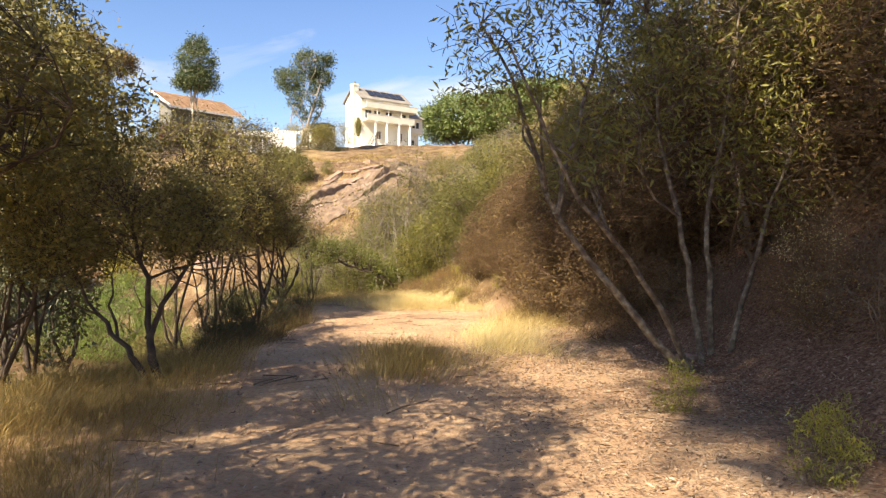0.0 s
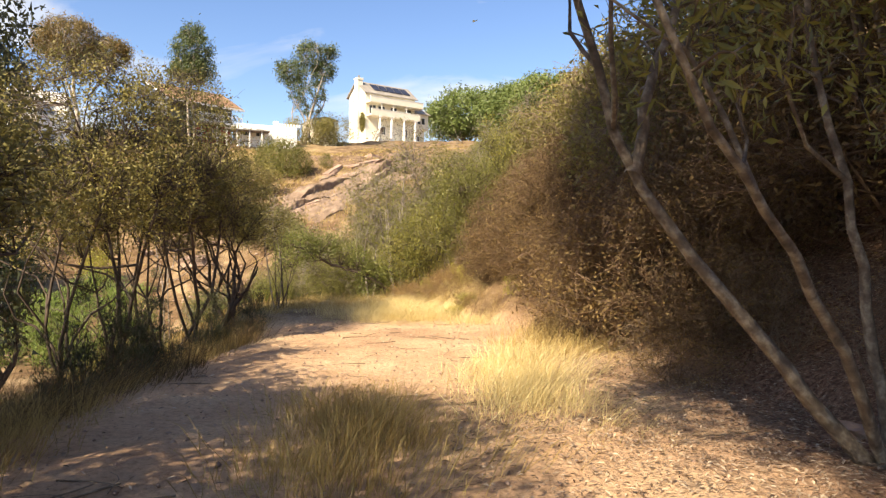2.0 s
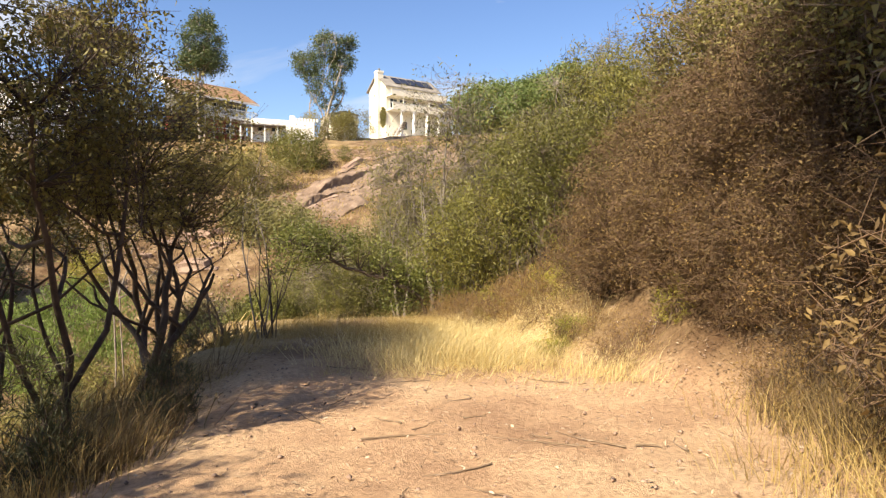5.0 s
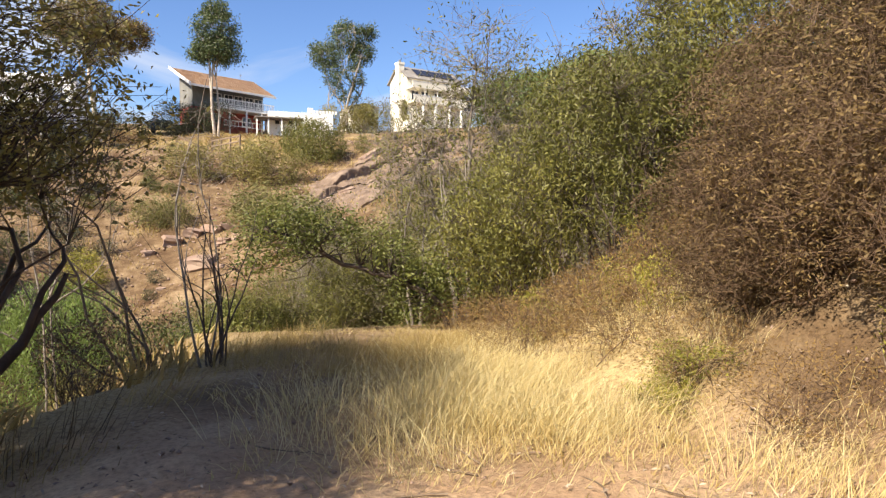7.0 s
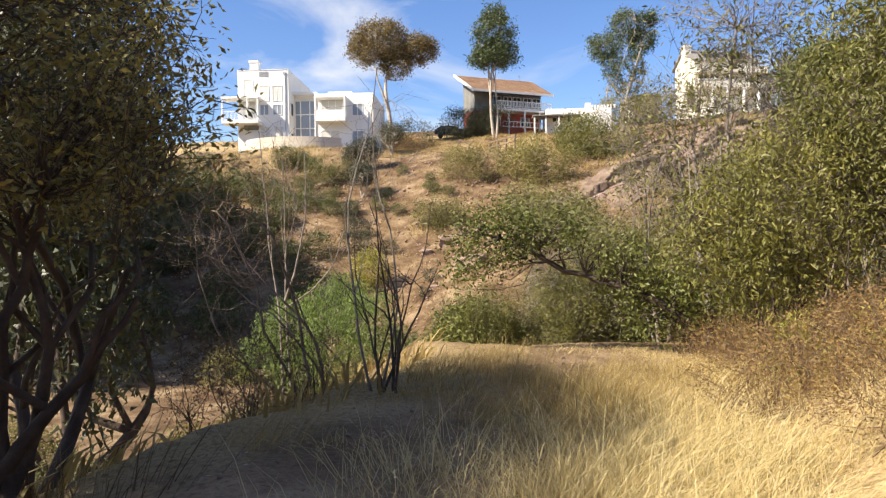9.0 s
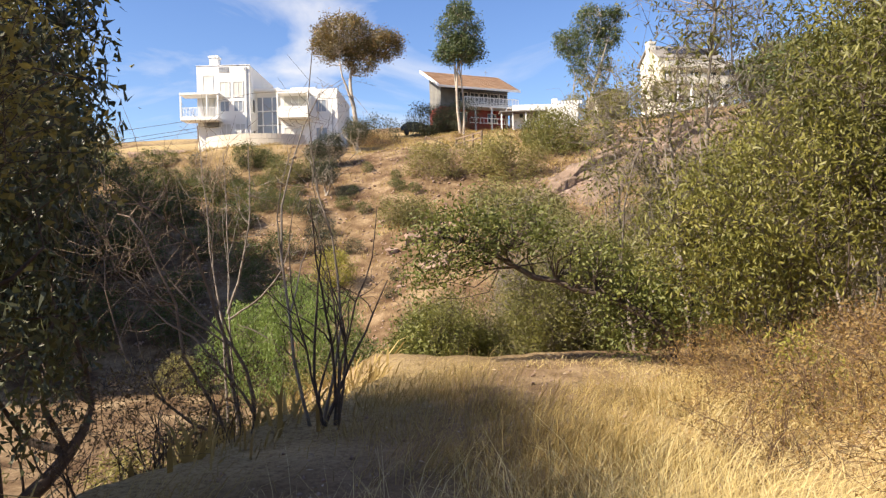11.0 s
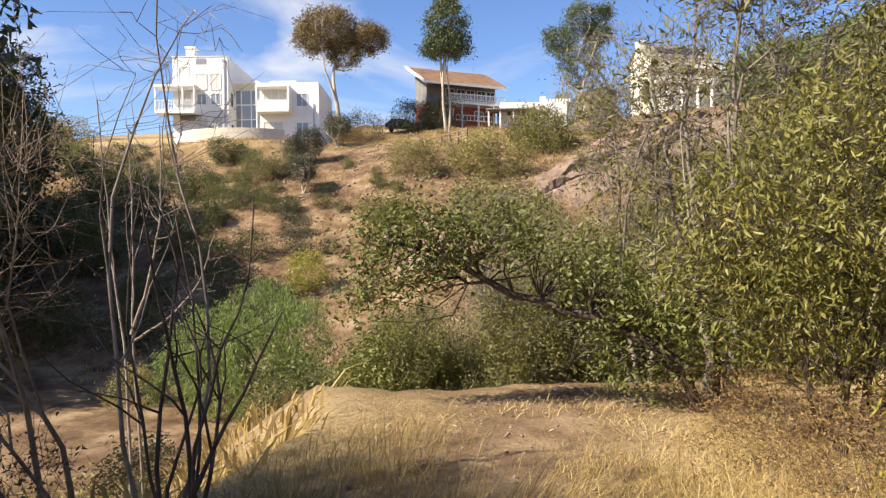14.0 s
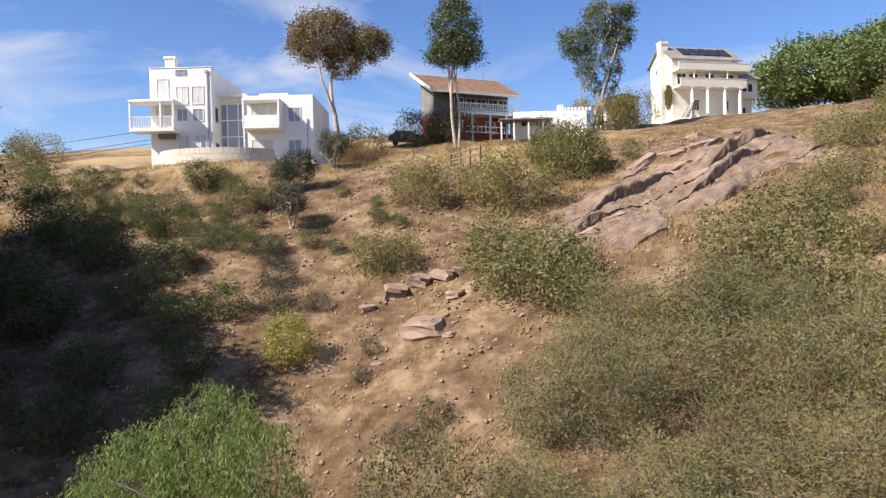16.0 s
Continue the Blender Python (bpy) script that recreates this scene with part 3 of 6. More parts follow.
SUMAC_LEAN = plant_meshes("sumac_lean", M_MOTTLE, M_SUMAC, seed=13, crowns=[((-2.3, -0.8, 3.7), (0.8, 0.9, 0.7), 0.9), ((-1.2, 0.2, 4.3), (1.2, 1.1, 0.9), 1.3), ((0.6, 0.5, 4.6), (1.5, 1.4, 1.1), 2.4), ((1.9, 0.8, 4.0), (1.2, 1.3, 0.9), 1.8), ((-1.1, 0.1, 2.9), (0.7, 0.7, 0.45), 0.6), ((0.4, 0.5, 3.2), (0.8, 0.7, 0.6), 0.8), ((-0.6, 0, 5.7), (1.8, 1.6, 0.7), 2.0), ((-1.5, -1.0, 2.6), (0.4, 0.5, 0.3), 0.3), ((1.2, 0.4, 2.6), (0.9, 0.8, 0.6), 0.8)],
                          clumps=440, leaves=20, sigma=0.16, leaf=(0.115, 0.03), droop=0.7, shell=0.45, bare=1, sag=0.07,
                          paths=[([(0, 0, -0.1), (-0.5, 0.02, 0.5), (-1.0, 0.05, 1.1), (-1.74, 0.08, 2.06), (-2.0, 0.05, 2.9), (-2.2, -0.1, 3.6), (-2.6, -0.3, 4.2)], 0.058, 0.014), ([(-1.65, 0.08, 1.95), (-1.5, 0.15, 2.6), (-1.25, 0.2, 3.4), (-1.0, 0.2, 4.6)], 0.045, 0.014),
                                 ([(0.05, -0.05, -0.1), (-0.35, -0.3, 0.6), (-0.8, -0.6, 1.3), (-1.35, -1.0, 1.8), (-1.7, -1.3, 2.1), (-2.1, -1.5, 2.9), (-2.4, -1.6, 3.6)], 0.043, 0.011), ([(0.3, 0.4, -0.1), (0.22, 0.45, 0.8), (0.05, 0.5, 1.8), (-0.2, 0.6, 3.0), (-0.4, 0.5, 4.6)], 0.05, 0.015),
                                 ([(0.42, 0.5, -0.1), (0.45, 0.55, 0.9), (0.4, 0.6, 2.0), (0.65, 0.55, 3.2), (0.8, 0.5, 4.6)], 0.048, 0.014), ([(0.5, 0.3, -0.1), (0.8, 0.35, 0.9), (1.1, 0.4, 1.9), (1.6, 0.6, 3.0), (2.0, 0.7, 4.0)], 0.04, 0.012)])
SUMAC_TREE = plant_meshes("sumac_tree", M_BARK, M_SUMAC, seed=53, crowns=[((-1.0, -0.3, 3.3), (1.4, 1.4, 1.0), 2), ((0.7, 0.3, 3.7), (1.6, 1.5, 1.2), 2)],
                          stems=5, base_r=0.055, spread=0.3, clumps=420, leaves=28, sigma=0.17, leaf=(0.11, 0.03), droop=0.5, shell=0.45, bare=1, stem_top=0.9, sag=0.09)
SUMAC_BUSH = plant_meshes("sumac_bush", M_DARKBARK, M_SUMAC, seed=14, crowns=[((0, 0, 2.35), (1.35, 1.35, 1.0), 3), ((0.4, 0.4, 3.0), (1.0, 1.0, 0.75), 1), ((-0.7, -0.5, 1.9), (0.8, 0.8, 0.7), 0.8), ((0.1, 0.1, 1.25), (1.0, 1.0, 0.5), 0.9)],
                          stems=7, base_r=0.035, spread=0.4, clumps=460, leaves=32, sigma=0.14, leaf=(0.088, 0.025), droop=0.9, shell=0.5, bare=1, sag=0.09)
PALE_TREE = plant_meshes("pale_tree", M_GREYTWIG, M_SUMAC, seed=54, crowns=[((-0.2, 0, 3.2), (0.8, 0.8, 1.1), 2), ((0.6, 0.2, 2.6), (0.9, 0.9, 1.0), 1.3), ((-0.3, -0.1, 4.2), (0.9, 0.9, 0.6), 1)],
                         clumps=230, leaves=13, sigma=0.15, leaf=(0.08, 0.024), droop=0.8, shell=0.4, bare=5, sag=0.08, twig_r=0.004,
                         paths=[([(0, 0, -0.15), (-0.12, 0, 0.7), (-0.3, 0.05, 1.5), (-0.25, 0.1, 2.5), (-0.4, 0, 4.0)], 0.05, 0.014), ([(0.12, 0.1, -0.15), (0.25, 0.1, 0.6), (0.35, 0.15, 1.2), (0.7, 0.25, 2.2), (0.9, 0.3, 3.4)], 0.06, 0.015),
                                ([(-0.08, 0.1, -0.1), (-0.35, 0.2, 0.6), (-0.55, 0.2, 1.4), (-0.6, 0.3, 2.6)], 0.03, 0.01), ([(0.3, 0.15, 0.9), (0.2, 0.2, 1.7), (0.3, 0.25, 2.6), (0.1, 0.2, 3.6)], 0.032, 0.01)])
GREY_THICKET = plant_meshes("grey_thicket", M_GREYTWIG, M_SAGE, seed=58, crowns=[((0, 0, 2.6), (1.5, 1.5, 1.2), 3), ((-0.6, 0.4, 3.6), (0.9, 0.9, 0.8), 1), ((0.7, -0.3, 1.6), (1.2, 1.2, 0.9), 1)],
                            stems=10, base_r=0.03, spread=0.6, clumps=330, leaves=12, sigma=0.16, leaf=(0.07, 0.026), shell=0.45, bare=4, twig_r=0.006, sag=0.07, sides=4)
OLIVE_BUSH = plant_meshes("olive_bush", M_TWIG, M_OLIVE, seed=15, crowns=[((0, 0, 1.3), (1.6, 1.6, 1.4), 3), ((-0.6, 0.3, 2.0), (1.0, 1.0, 1.0), 1)],
                          stems=9, base_r=0.03, spread=0.5, clumps=460, leaves=26, sigma=0.12, leaf=(0.075, 0.034), shell=0.5, bare=4, twig_r=0.008, simple=True)
BROWN_BUSH = plant_meshes("brown_bush", M_BROWNTWIG, M_BROWN, seed=16, crowns=[((0, 0, 1.4), (1.8, 1.8, 1.6), 3), ((0.5, 0.6, 2.3), (1.3, 1.3, 1.0), 1), ((-0.9, -0.6, 0.8), (1.2, 1.2, 0.7), 1)],
                          stems=14, base_r=0.022, spread=0.8, clumps=480, leaves=20, sigma=0.14, leaf=(0.075, 0.03), shell=0.5, bare=4, twig_r=0.007)
GREEN_BUSH = plant_meshes("green_bush", M_BARK, M_GREEN, seed=17, crowns=[((0, 0, 1.2), (1.4, 1.4, 1.2), 1)],
                          stems=7, base_r=0.03, spread=0.4, clumps=340, leaves=32, sigma=0.13, leaf=(0.085, 0.042), droop=0.2, shell=0.55, simple=True)
DARK_SHRUB = plant_meshes("dark_shrub", M_DARKBARK, M_DARKLEAF, seed=18, crowns=[((0, 0, 0.75), (0.36, 0.36, 0.8), 1), ((0.25, 0.1, 0.5), (0.3, 0.3, 0.5), 0.5)],
                          stems=14, base_r=0.012, spread=0.2, clumps=70, leaves=26, sigma=0.06, leaf=(0.13, 0.009), droop=-1.3, shell=0.3, bare=1, lift=0.0)
SAGE_BUSH = plant_meshes("sage_bush", M_GREYTWIG, M_SAGE, seed=19, crowns=[((0, 0, 0.7), (1.3, 1.3, 0.95), 3), ((0.6, -0.4, 1.0), (0.8, 0.8, 0.7), 1)],
                         stems=8, base_r=0.018, spread=0.5, clumps=210, leaves=36, sigma=0.17, leaf=(0.075, 0.025), shell=0.45, sides=3, twig_r=0.006, bare=1, simple=True)
SAGE_FAR = plant_meshes("sage_far", M_GREYTWIG, M_SAGE, seed=25, crowns=[((0, 0, 0.7), (1.3, 1.3, 0.95), 3), ((-0.6, 0.4, 0.9), (0.8, 0.8, 0.7), 1)],
                        stems=5, base_r=0.02, spread=0.4, clumps=90, leaves=32, sigma=0.22, leaf=(0.14, 0.05), shell=0.6, sides=3, twig_r=0.007, simple=True)
OLIVE_FAR = plant_meshes("olive_far", M_TWIG, M_OLIVE, seed=26, crowns=[((0, 0, 0.8), (1.2, 1.2, 1.0), 3), ((-0.5, 0.4, 1.2), (0.7, 0.7, 0.6), 1)],
                         stems=5, base_r=0.025, spread=0.3, clumps=110, leaves=26, sigma=0.18, leaf=(0.11, 0.045), shell=0.6, sides=3, twig_r=0.007, simple=True)
GREEN_FAR = plant_meshes("green_far", M_TWIG, M_GARDEN, seed=27, crowns=[((0, 0, 0.8), (1.1, 1.1, 0.95), 1)],
                         stems=5, base_r=0.025, spread=0.3, clumps=110, leaves=26, sigma=0.17, leaf=(0.11, 0.05), shell=0.6, sides=3, twig_r=0.007, simple=True)
LIME_FAR = plant_meshes("lime_far", M_TWIG, M_SUMAC, seed=57, crowns=[((0, 0, 0.8), (1.1, 1.1, 0.95), 1)],
                        stems=5, base_r=0.025, spread=0.3, clumps=110, leaves=26, sigma=0.17, leaf=(0.12, 0.05), shell=0.6, sides=3, twig_r=0.007, simple=True)
DARK_FAR = plant_meshes("dark_far", M_DARKBARK, M_DARKLEAF, seed=28, crowns=[((0, 0, 0.9), (1.4, 1.4, 1.1), 1)],
                        stems=5, base_r=0.025, spread=0.3, clumps=120, leaves=26, sigma=0.2, leaf=(0.11, 0.045), shell=0.6, sides=3, twig_r=0.007, simple=True)
YELLOW_BUSH = plant_meshes("yellow_bush", M_TWIG, M_YELLOW, seed=29, crowns=[((0, 0, 1.0), (1.0, 1.0, 1.0), 1)],
                           stems=5, base_r=0.03, spread=0.3, clumps=160, leaves=26, sigma=0.16, leaf=(0.1, 0.05), shell=0.6, sides=3, simple=True)
LOW_BROWN = plant_meshes("low_brown", M_BROWNTWIG, M_RUSTBRUSH, seed=30, crowns=[((0, 0, 0.35), (0.75, 0.75, 0.4), 1)],
                         stems=14, base_r=0.008, spread=0.4, clumps=130, leaves=18, sigma=0.08, leaf=(0.032, 0.013), shell=0.4, bare=2, twig_r=0.003, simple=True)
YOUNG_SHRUB = plant_meshes("young_shrub", M_TWIG, M_YELLOW, seed=32, crowns=[((0, 0, 0.28), (0.26, 0.26, 0.3), 1)],
                           stems=11, base_r=0.006, spread=0.16, clumps=70, leaves=14, sigma=0.04, leaf=(0.042, 0.011), droop=-1.2, shell=0.3, twig_r=0.003)
PEPPER = plant_meshes("pepper", M_BARK, M_PEPPER, seed=20, crowns=[((0.2, 0, 3.1), (1.0, 1.0, 0.9), 1.2), ((-1.7, 0.3, 2.0), (0.9, 1.0, 1.0), 1), ((1.6, -0.3, 2.5), (1.0, 1.0, 1.0), 1.2), ((0.7, -1.2, 1.9), (0.9, 0.9, 1.0), 1), ((-0.8, -1.0, 2.3), (0.9, 0.9, 0.9), 1), ((2.3, -0.6, 1.4), (0.8, 0.8, 0.9), 0.7), ((-2.2, -0.6, 1.1), (0.8, 0.8, 0.8), 0.7), ((0, -1.4, 1.0), (1.3, 0.8, 0.8), 0.8)],
                      stems=4, base_r=0.08, spread=0.3, clumps=380, leaves=66, sigma=0.13, leaf=(0.13, 0.022), droop=1.8, shell=0.65, hang=0.4)
DARK_BRUSH = plant_meshes("dark_brush", M_DARKBARK, M_WEED, seed=38, crowns=[((0, 0, 0.7), (0.5, 0.5, 0.55), 1)],
                          stems=9, base_r=0.01, spread=0.25, clumps=50, leaves=12, sigma=0.08, leaf=(0.05, 0.016), shell=0.4, bare=2, fan=1.0, twig_r=0.004, sag=0.08)
DEAD_BRUSH = plant_meshes("dead_brush", M_TWIG, M_RUSTBRUSH, seed=36, crowns=[((0, 0, 0.6), (0.7, 0.7, 0.5), 1)],
                          stems=9, base_r=0.012, spread=0.3, clumps=70, leaves=4, sigma=0.13, leaf=(0.045, 0.012), shell=0.4, bare=3, fan=0.8, twig_r=0.004, sag=0.14)
GOLD_BRUSH = plant_meshes("gold_brush", M_TWIG, M_STRAW, seed=37, crowns=[((0, 0, 0.75), (0.5, 0.5, 0.6), 1)],
                          stems=12, base_r=0.008, spread=0.2, clumps=110, leaves=12, sigma=0.07, leaf=(0.03, 0.01), droop=-0.8, shell=0.35, bare=2, twig_r=0.003)
BARE_SHRUB = plant_meshes("bare_shrub", M_DARKBARK, None, seed=21, crowns=[((-0.15, 0.1, 1.45), (1.0, 1.0, 0.3), 1)],
                          stems=8, base_r=0.017, spread=0.16, clumps=8, leaves=0, sigma=0.18, shell=0.5, bare=1, stem_top=0.95, sag=0.05, twig_r=0.004)
TALL_STEM = plant_meshes("tall_stem", M_GREYTWIG, None, seed=33, crowns=[((0.1, 0.1, 2.6), (0.45, 0.45, 0.8), 1)],
                         stems=2, base_r=0.02, spread=0.08, clumps=30, leaves=0, sigma=0.14, shell=0.3, bare=2, stem_top=1.0, sag=0.06, twig_r=0.0035)
GREY_SNAG = plant_meshes("grey_snag", M_GREYTWIG, None, seed=22, crowns=[((-0.2, 0, 5.4), (0.6, 0.5, 0.9), 1), ((0.45, 0.3, 4.7), (0.45, 0.4, 0.8), 0.8), ((0.9, 0.5, 3.9), (0.3, 0.3, 0.4), 0.4)],
                         clumps=34, leaves=0, sigma=0.16, shell=0.4, bare=2, sag=0.05, twig_r=0.006,
                         paths=[([(0, 0, -0.2), (0.03, 0, 1.6), (-0.05, 0, 2.9), (-0.3, 0.0, 4.0), (-0.35, 0, 5.0), (-0.5, 0, 6.3)], 0.025, 0.008), ([(0.2, 0.1, -0.2), (0.16, 0.05, 1.5), (0.1, 0.0, 3.0), (0.06, 0.1, 4.2), (-0.05, 0.15, 5.8)], 0.022, 0.008),
                                ([(0.1, 0, 2.9), (0.3, 0.15, 3.7), (0.45, 0.25, 4.6), (0.4, 0.3, 5.9)], 0.024, 0.008), ([(0.1, 0, 2.8), (0.55, 0.25, 3.1), (0.95, 0.45, 3.6), (1.15, 0.55, 4.3)], 0.02, 0.007)])
TWIG_BUSH = plant_meshes("twig_bush", M_TWIG, M_BROWN, seed=23, crowns=[((-1.0, -0.1, 1.85), (0.9, 0.8, 0.75), 1)],
                         stems=5, base_r=0.022, spread=0.15, clumps=60, leaves=3, sigma=0.2, leaf=(0.04, 0.012), shell=0.35, bare=4, fan=1.2, twig_r=0.0038)
OAK = plant_meshes("oak", M_DARKBARK, M_GREEN, seed=24, crowns=[((-2.5, -0.9, 1.75), (0.65, 0.6, 0.45), 1.6), ((-1.7, -0.4, 1.85), (0.5, 0.5, 0.3), 0.7), ((-0.8, -0.2, 1.45), (0.4, 0.4, 0.35), 0.8), ((-0.35, 0.1, 0.75), (0.6, 0.4, 0.55), 1.2), ((0.4, -0.1, 1.1), (0.6, 0.6, 0.6), 1.0), ((-2.9, -1.0, 1.3), (0.35, 0.4, 0.25), 0.4)],
                   clumps=310, leaves=34, sigma=0.12, leaf=(0.065, 0.03), droop=0.4, shell=0.5, sag=0.1,
                   paths=[([(0.3, 0.2, -0.2), (0.0, 0.1, 0.6), (-0.6, -0.1, 0.95), (-1.2, -0.25, 1.12), (-1.8, -0.3, 1.3), (-2.2, -0.6, 1.65), (-2.7, -0.9, 1.8)], 0.07, 0.02), ([(0.35, 0.3, -0.2), (0.4, 0.3, 0.7), (0.25, 0.3, 1.5)], 0.05, 0.016)])
# added shade caster: crown held high above the view to darken the bank
HIGH_SHADE_TREE = plant_meshes("high_shade_tree", M_BARK, M_EUCA, seed=48, crowns=[((7.4, 0.0, 12.4), (1.7, 1.9, 0.8), 3), ((5.8, -1.2, 12.8), (1.3, 1.4, 0.7), 1)],
                         clumps=230, leaves=44, sigma=0.24, leaf=(0.17, 0.07), droop=0.4, shell=0.3, simple=True, twig_r=0.02,
                         paths=[([(0, 0, -0.3), (0.1, 0, 3), (0.5, -0.1, 6.5), (2.2, -0.3, 10.2), (5.2, -0.3, 12.0), (7.6, 0.2, 12.4)], 0.1, 0.02), ([(0.9, -0.1, 7.8), (2.2, -0.6, 10.6), (5.0, -1.2, 12.6)], 0.05, 0.015)])
# thin trunk and high crown, made only to cast shade from out of view
SHADE_TREE = plant_meshes("shade_tree", M_BARK, M_EUCA, seed=47, crowns=[((0.0, 0.0, 13.8), (1.25, 2.3, 0.9), 3), ((0.1, 0.7, 14.1), (1.1, 1.3, 0.7), 1)],
                          stems=1, base_r=0.055, spread=0.3, clumps=145, leaves=44, sigma=0.22, leaf=(0.2, 0.08), droop=0.4, shell=0.3, simple=True, twig_r=0.02, sag=0.03)

# ---- beside the path ----
G1 = "trees along the path"
plant("tree", LEFT_TREE, -4.9, 14.1, "grey-olive small-leaved tree with many thin dark stems", "tree", 10, 0.95, 1.2, G1)
plant("tree", LEFT_TREE, -4.55, 16.0, "grey-olive small-leaved tree with many thin dark stems", "tree", -35, 0.9, 1.27, G1)
plant("tree", LEAN_TREE, -3.1, 7.65, "low dark tree with a leaning trunk at the path's edge", "tree", 0, 1.0, 1.0, G1)
plant("tree", DARK_TREE, -5.35, 7.3, "shaded small-leaved tree overhanging the start of the path", "tree", 60, 1.02, 1.0, G1)
# added so that its shadow covers the path's left edge
plant("tree", DARK_TREE, -6.6, 9.2, "small-leaved tree added below the path's edge for its shade", "tree", 210, 1.0, 1.45, G1)
# next three are added, mostly out of view, to lay shade on the path
plant("tree", DARK_TREE, -3.8, 2.0, "small-leaved tree added mostly out of view to shade the path", "tree", 150, 1.02, 1.1, G1)
plant("tree", DARK_TREE, -5.2, 3.6, "small-leaved tree added mostly out of view to shade the path", "tree", 300, 1.15, 1.3, G1)
plant("tree", DARK_TREE, -5.4, -2.8, "small-leaved tree added mostly out of view to shade the path", "tree", 250, 1.3, 1.0, G1)
# added tree, never in view, whose crown shades the right bank
plant("tall_tree", HIGH_SHADE_TREE, -9.3, 3.4, "tall leaning tree added out of view to shade the bank", "tree", 0, 1.0)
# unseen added trees, set by where their shadows land: slope, slope, terrace
plant("tall_tree", SHADE_TREE, -9.7, -2.8, "tall tree added out of view to shade the right slope", "tree", 0, 1.86)
plant("tall_tree", SHADE_TREE, -10.3, -12.2, "tall tree added out of view to shade the right slope", "tree", 0, 1.86)
plant("tall_tree", SHADE_TREE, -15.7, 5.4, "tall tree added out of view to shade the terrace", "tree", 10, 1.5)
plant("tree", EDGE_TREE, -4.3, 17.85, "dark small-leaved tree with several trunks at the ravine's edge", "tree", 0, 1.0, 1.0, G1)
plant("sumac_tree", SUMAC_LEAN, 3.05, 8.5, "leaning multi-stemmed tree with long yellow-green leaves", "tree", 0, 1.0, 1.0)
plant("sumac_tree", SUMAC_TREE, 5.3, 6.6, "multi-stemmed tree with long leaves on the leaf-strewn slope", "tree", 250, 1.0, 1.0)
plant("sumac_tree", SUMAC_TREE, 4.9, 10.6, "multi-stemmed tree with long leaves on the leaf-strewn slope", "tree", 140, 1.05, 1.0)
for x, y, a, s in ((4.2, 15.2, 80, 1.25), (6.4, 14.2, 150, 1.5), (6.6, 5.2, 280, 1.3), (7.8, 11.5, 30, 1.5), (6.2, 1.6, 100, 1.2), (3.6, 17.0, 10, 0.9), (3.5, 18.9, 120, 0.85), (3.7, 17.8, 70, 0.8), (3.8, 21.4, 300, 0.9), (2.9, 20.0, 20, 0.75)):
    plant("bush", OLIVE_BUSH, x, y, "dense olive-brown bush on the shaded bank", "bush", a, s, 1.1, "bushes on the bank")
for x, y, a, s in ((1.9, 18.7, 0, 0.53), (3.0, 16.4, 10, 0.6), (1.75, 18.0, 30, 0.5), (2.4, 17.7, 90, 0.6), (1.35, 19.1, 150, 0.45), (2.6, 18.7, 210, 0.56), (1.6, 19.8, 260, 0.55), (2.9, 18.0, 330, 0.6), (3.3, 12.4, 45, 0.75), (3.1, 14.9, 200, 0.7), (2.6, 16.2, 120, 0.5), (2.1, 20.4, 220, 0.58), (2.9, 17.4, 170, 0.6), (2.0, 17.2, 60, 0.42), (1.1, 19.7, 20, 0.45), (4.9, 12.8, 0, 1.2), (3.1, 13.6, 300, 0.9), (5.2, 10.6, 70, 1.2), (5.6, 7.0, 170, 1.1), (6.3, 8.6, 210, 1.3)):
    plant("dry_bush", BROWN_BUSH, x, y, "dry brown twiggy bush with curled leaves", "bush", a, s, 1.0, "dry bushes")
for x, y, a, s in ((-0.55, 24.75, 0, 0.85), (0.8, 24.6, 100, 0.95), (1.0, 22.6, 200, 0.8), (1.7, 25.6, 40, 0.8), (2.2, 23.4, 150, 0.8), (-4.2, 28.2, 80, 0.55), (-5.0, 28.7, 190, 0.6), (-3.4, 28.5, 260, 0.6), (-5.9, 27.7, 330, 0.55)):
    plant("sumac_bush", SUMAC_BUSH, x, y, "tall bush with long glossy yellow-green leaves", "bush", a, s, 1.0, "sumac bushes")
plant("pale_tree", PALE_TREE, -2.6, 28.0, "slender pale-trunked tree with drooping leaves", "tree", 0, 0.85, 1.15)
plant("pale_tree", PALE_TREE, -1.5, 27.4, "pale-trunked twiggy tree among green bushes", "tree", 120, 1.3, 0.95)
for x, y, a, s in ((0.4, 27.6, 0, 1.0), (1.6, 29.0, 100, 1.15), (-0.6, 29.4, 200, 1.0), (3.0, 27.4, 300, 1.0), (0.6, 31.5, 50, 1.2), (-4.2, 28.6, 20, 0.8), (-5.2, 29.6, 140, 0.8)):
    plant("grey_thicket", GREY_THICKET, x, y, "tall grey twiggy half-bare bush on the slope", "bush", a, s, 1.0, "grey thicket")
plant("oak", OAK, -1.95, 26.0, "low oak with a dark limb reaching over the terrace edge", "tree", 0, 1.0)
for x, y, a, s in ((-6.1, 27.8, 100, 0.75), (-6.9, 29.3, 190, 0.85), (-5.6, 28.4, 60, 0.7), (-3.2, 29.1, 70, 0.8), (-10.0, 31.0, 50, 0.9), (-4.7, 29.3, 20, 0.55), (-3.5, 29.9, 130, 0.6), (-6.4, 30.2, 220, 0.9)):
    plant("green_bush", GREEN_BUSH, x, y, "green leafy bush on the drop below the terrace", "bush", a, s, 1.0, "green bushes")
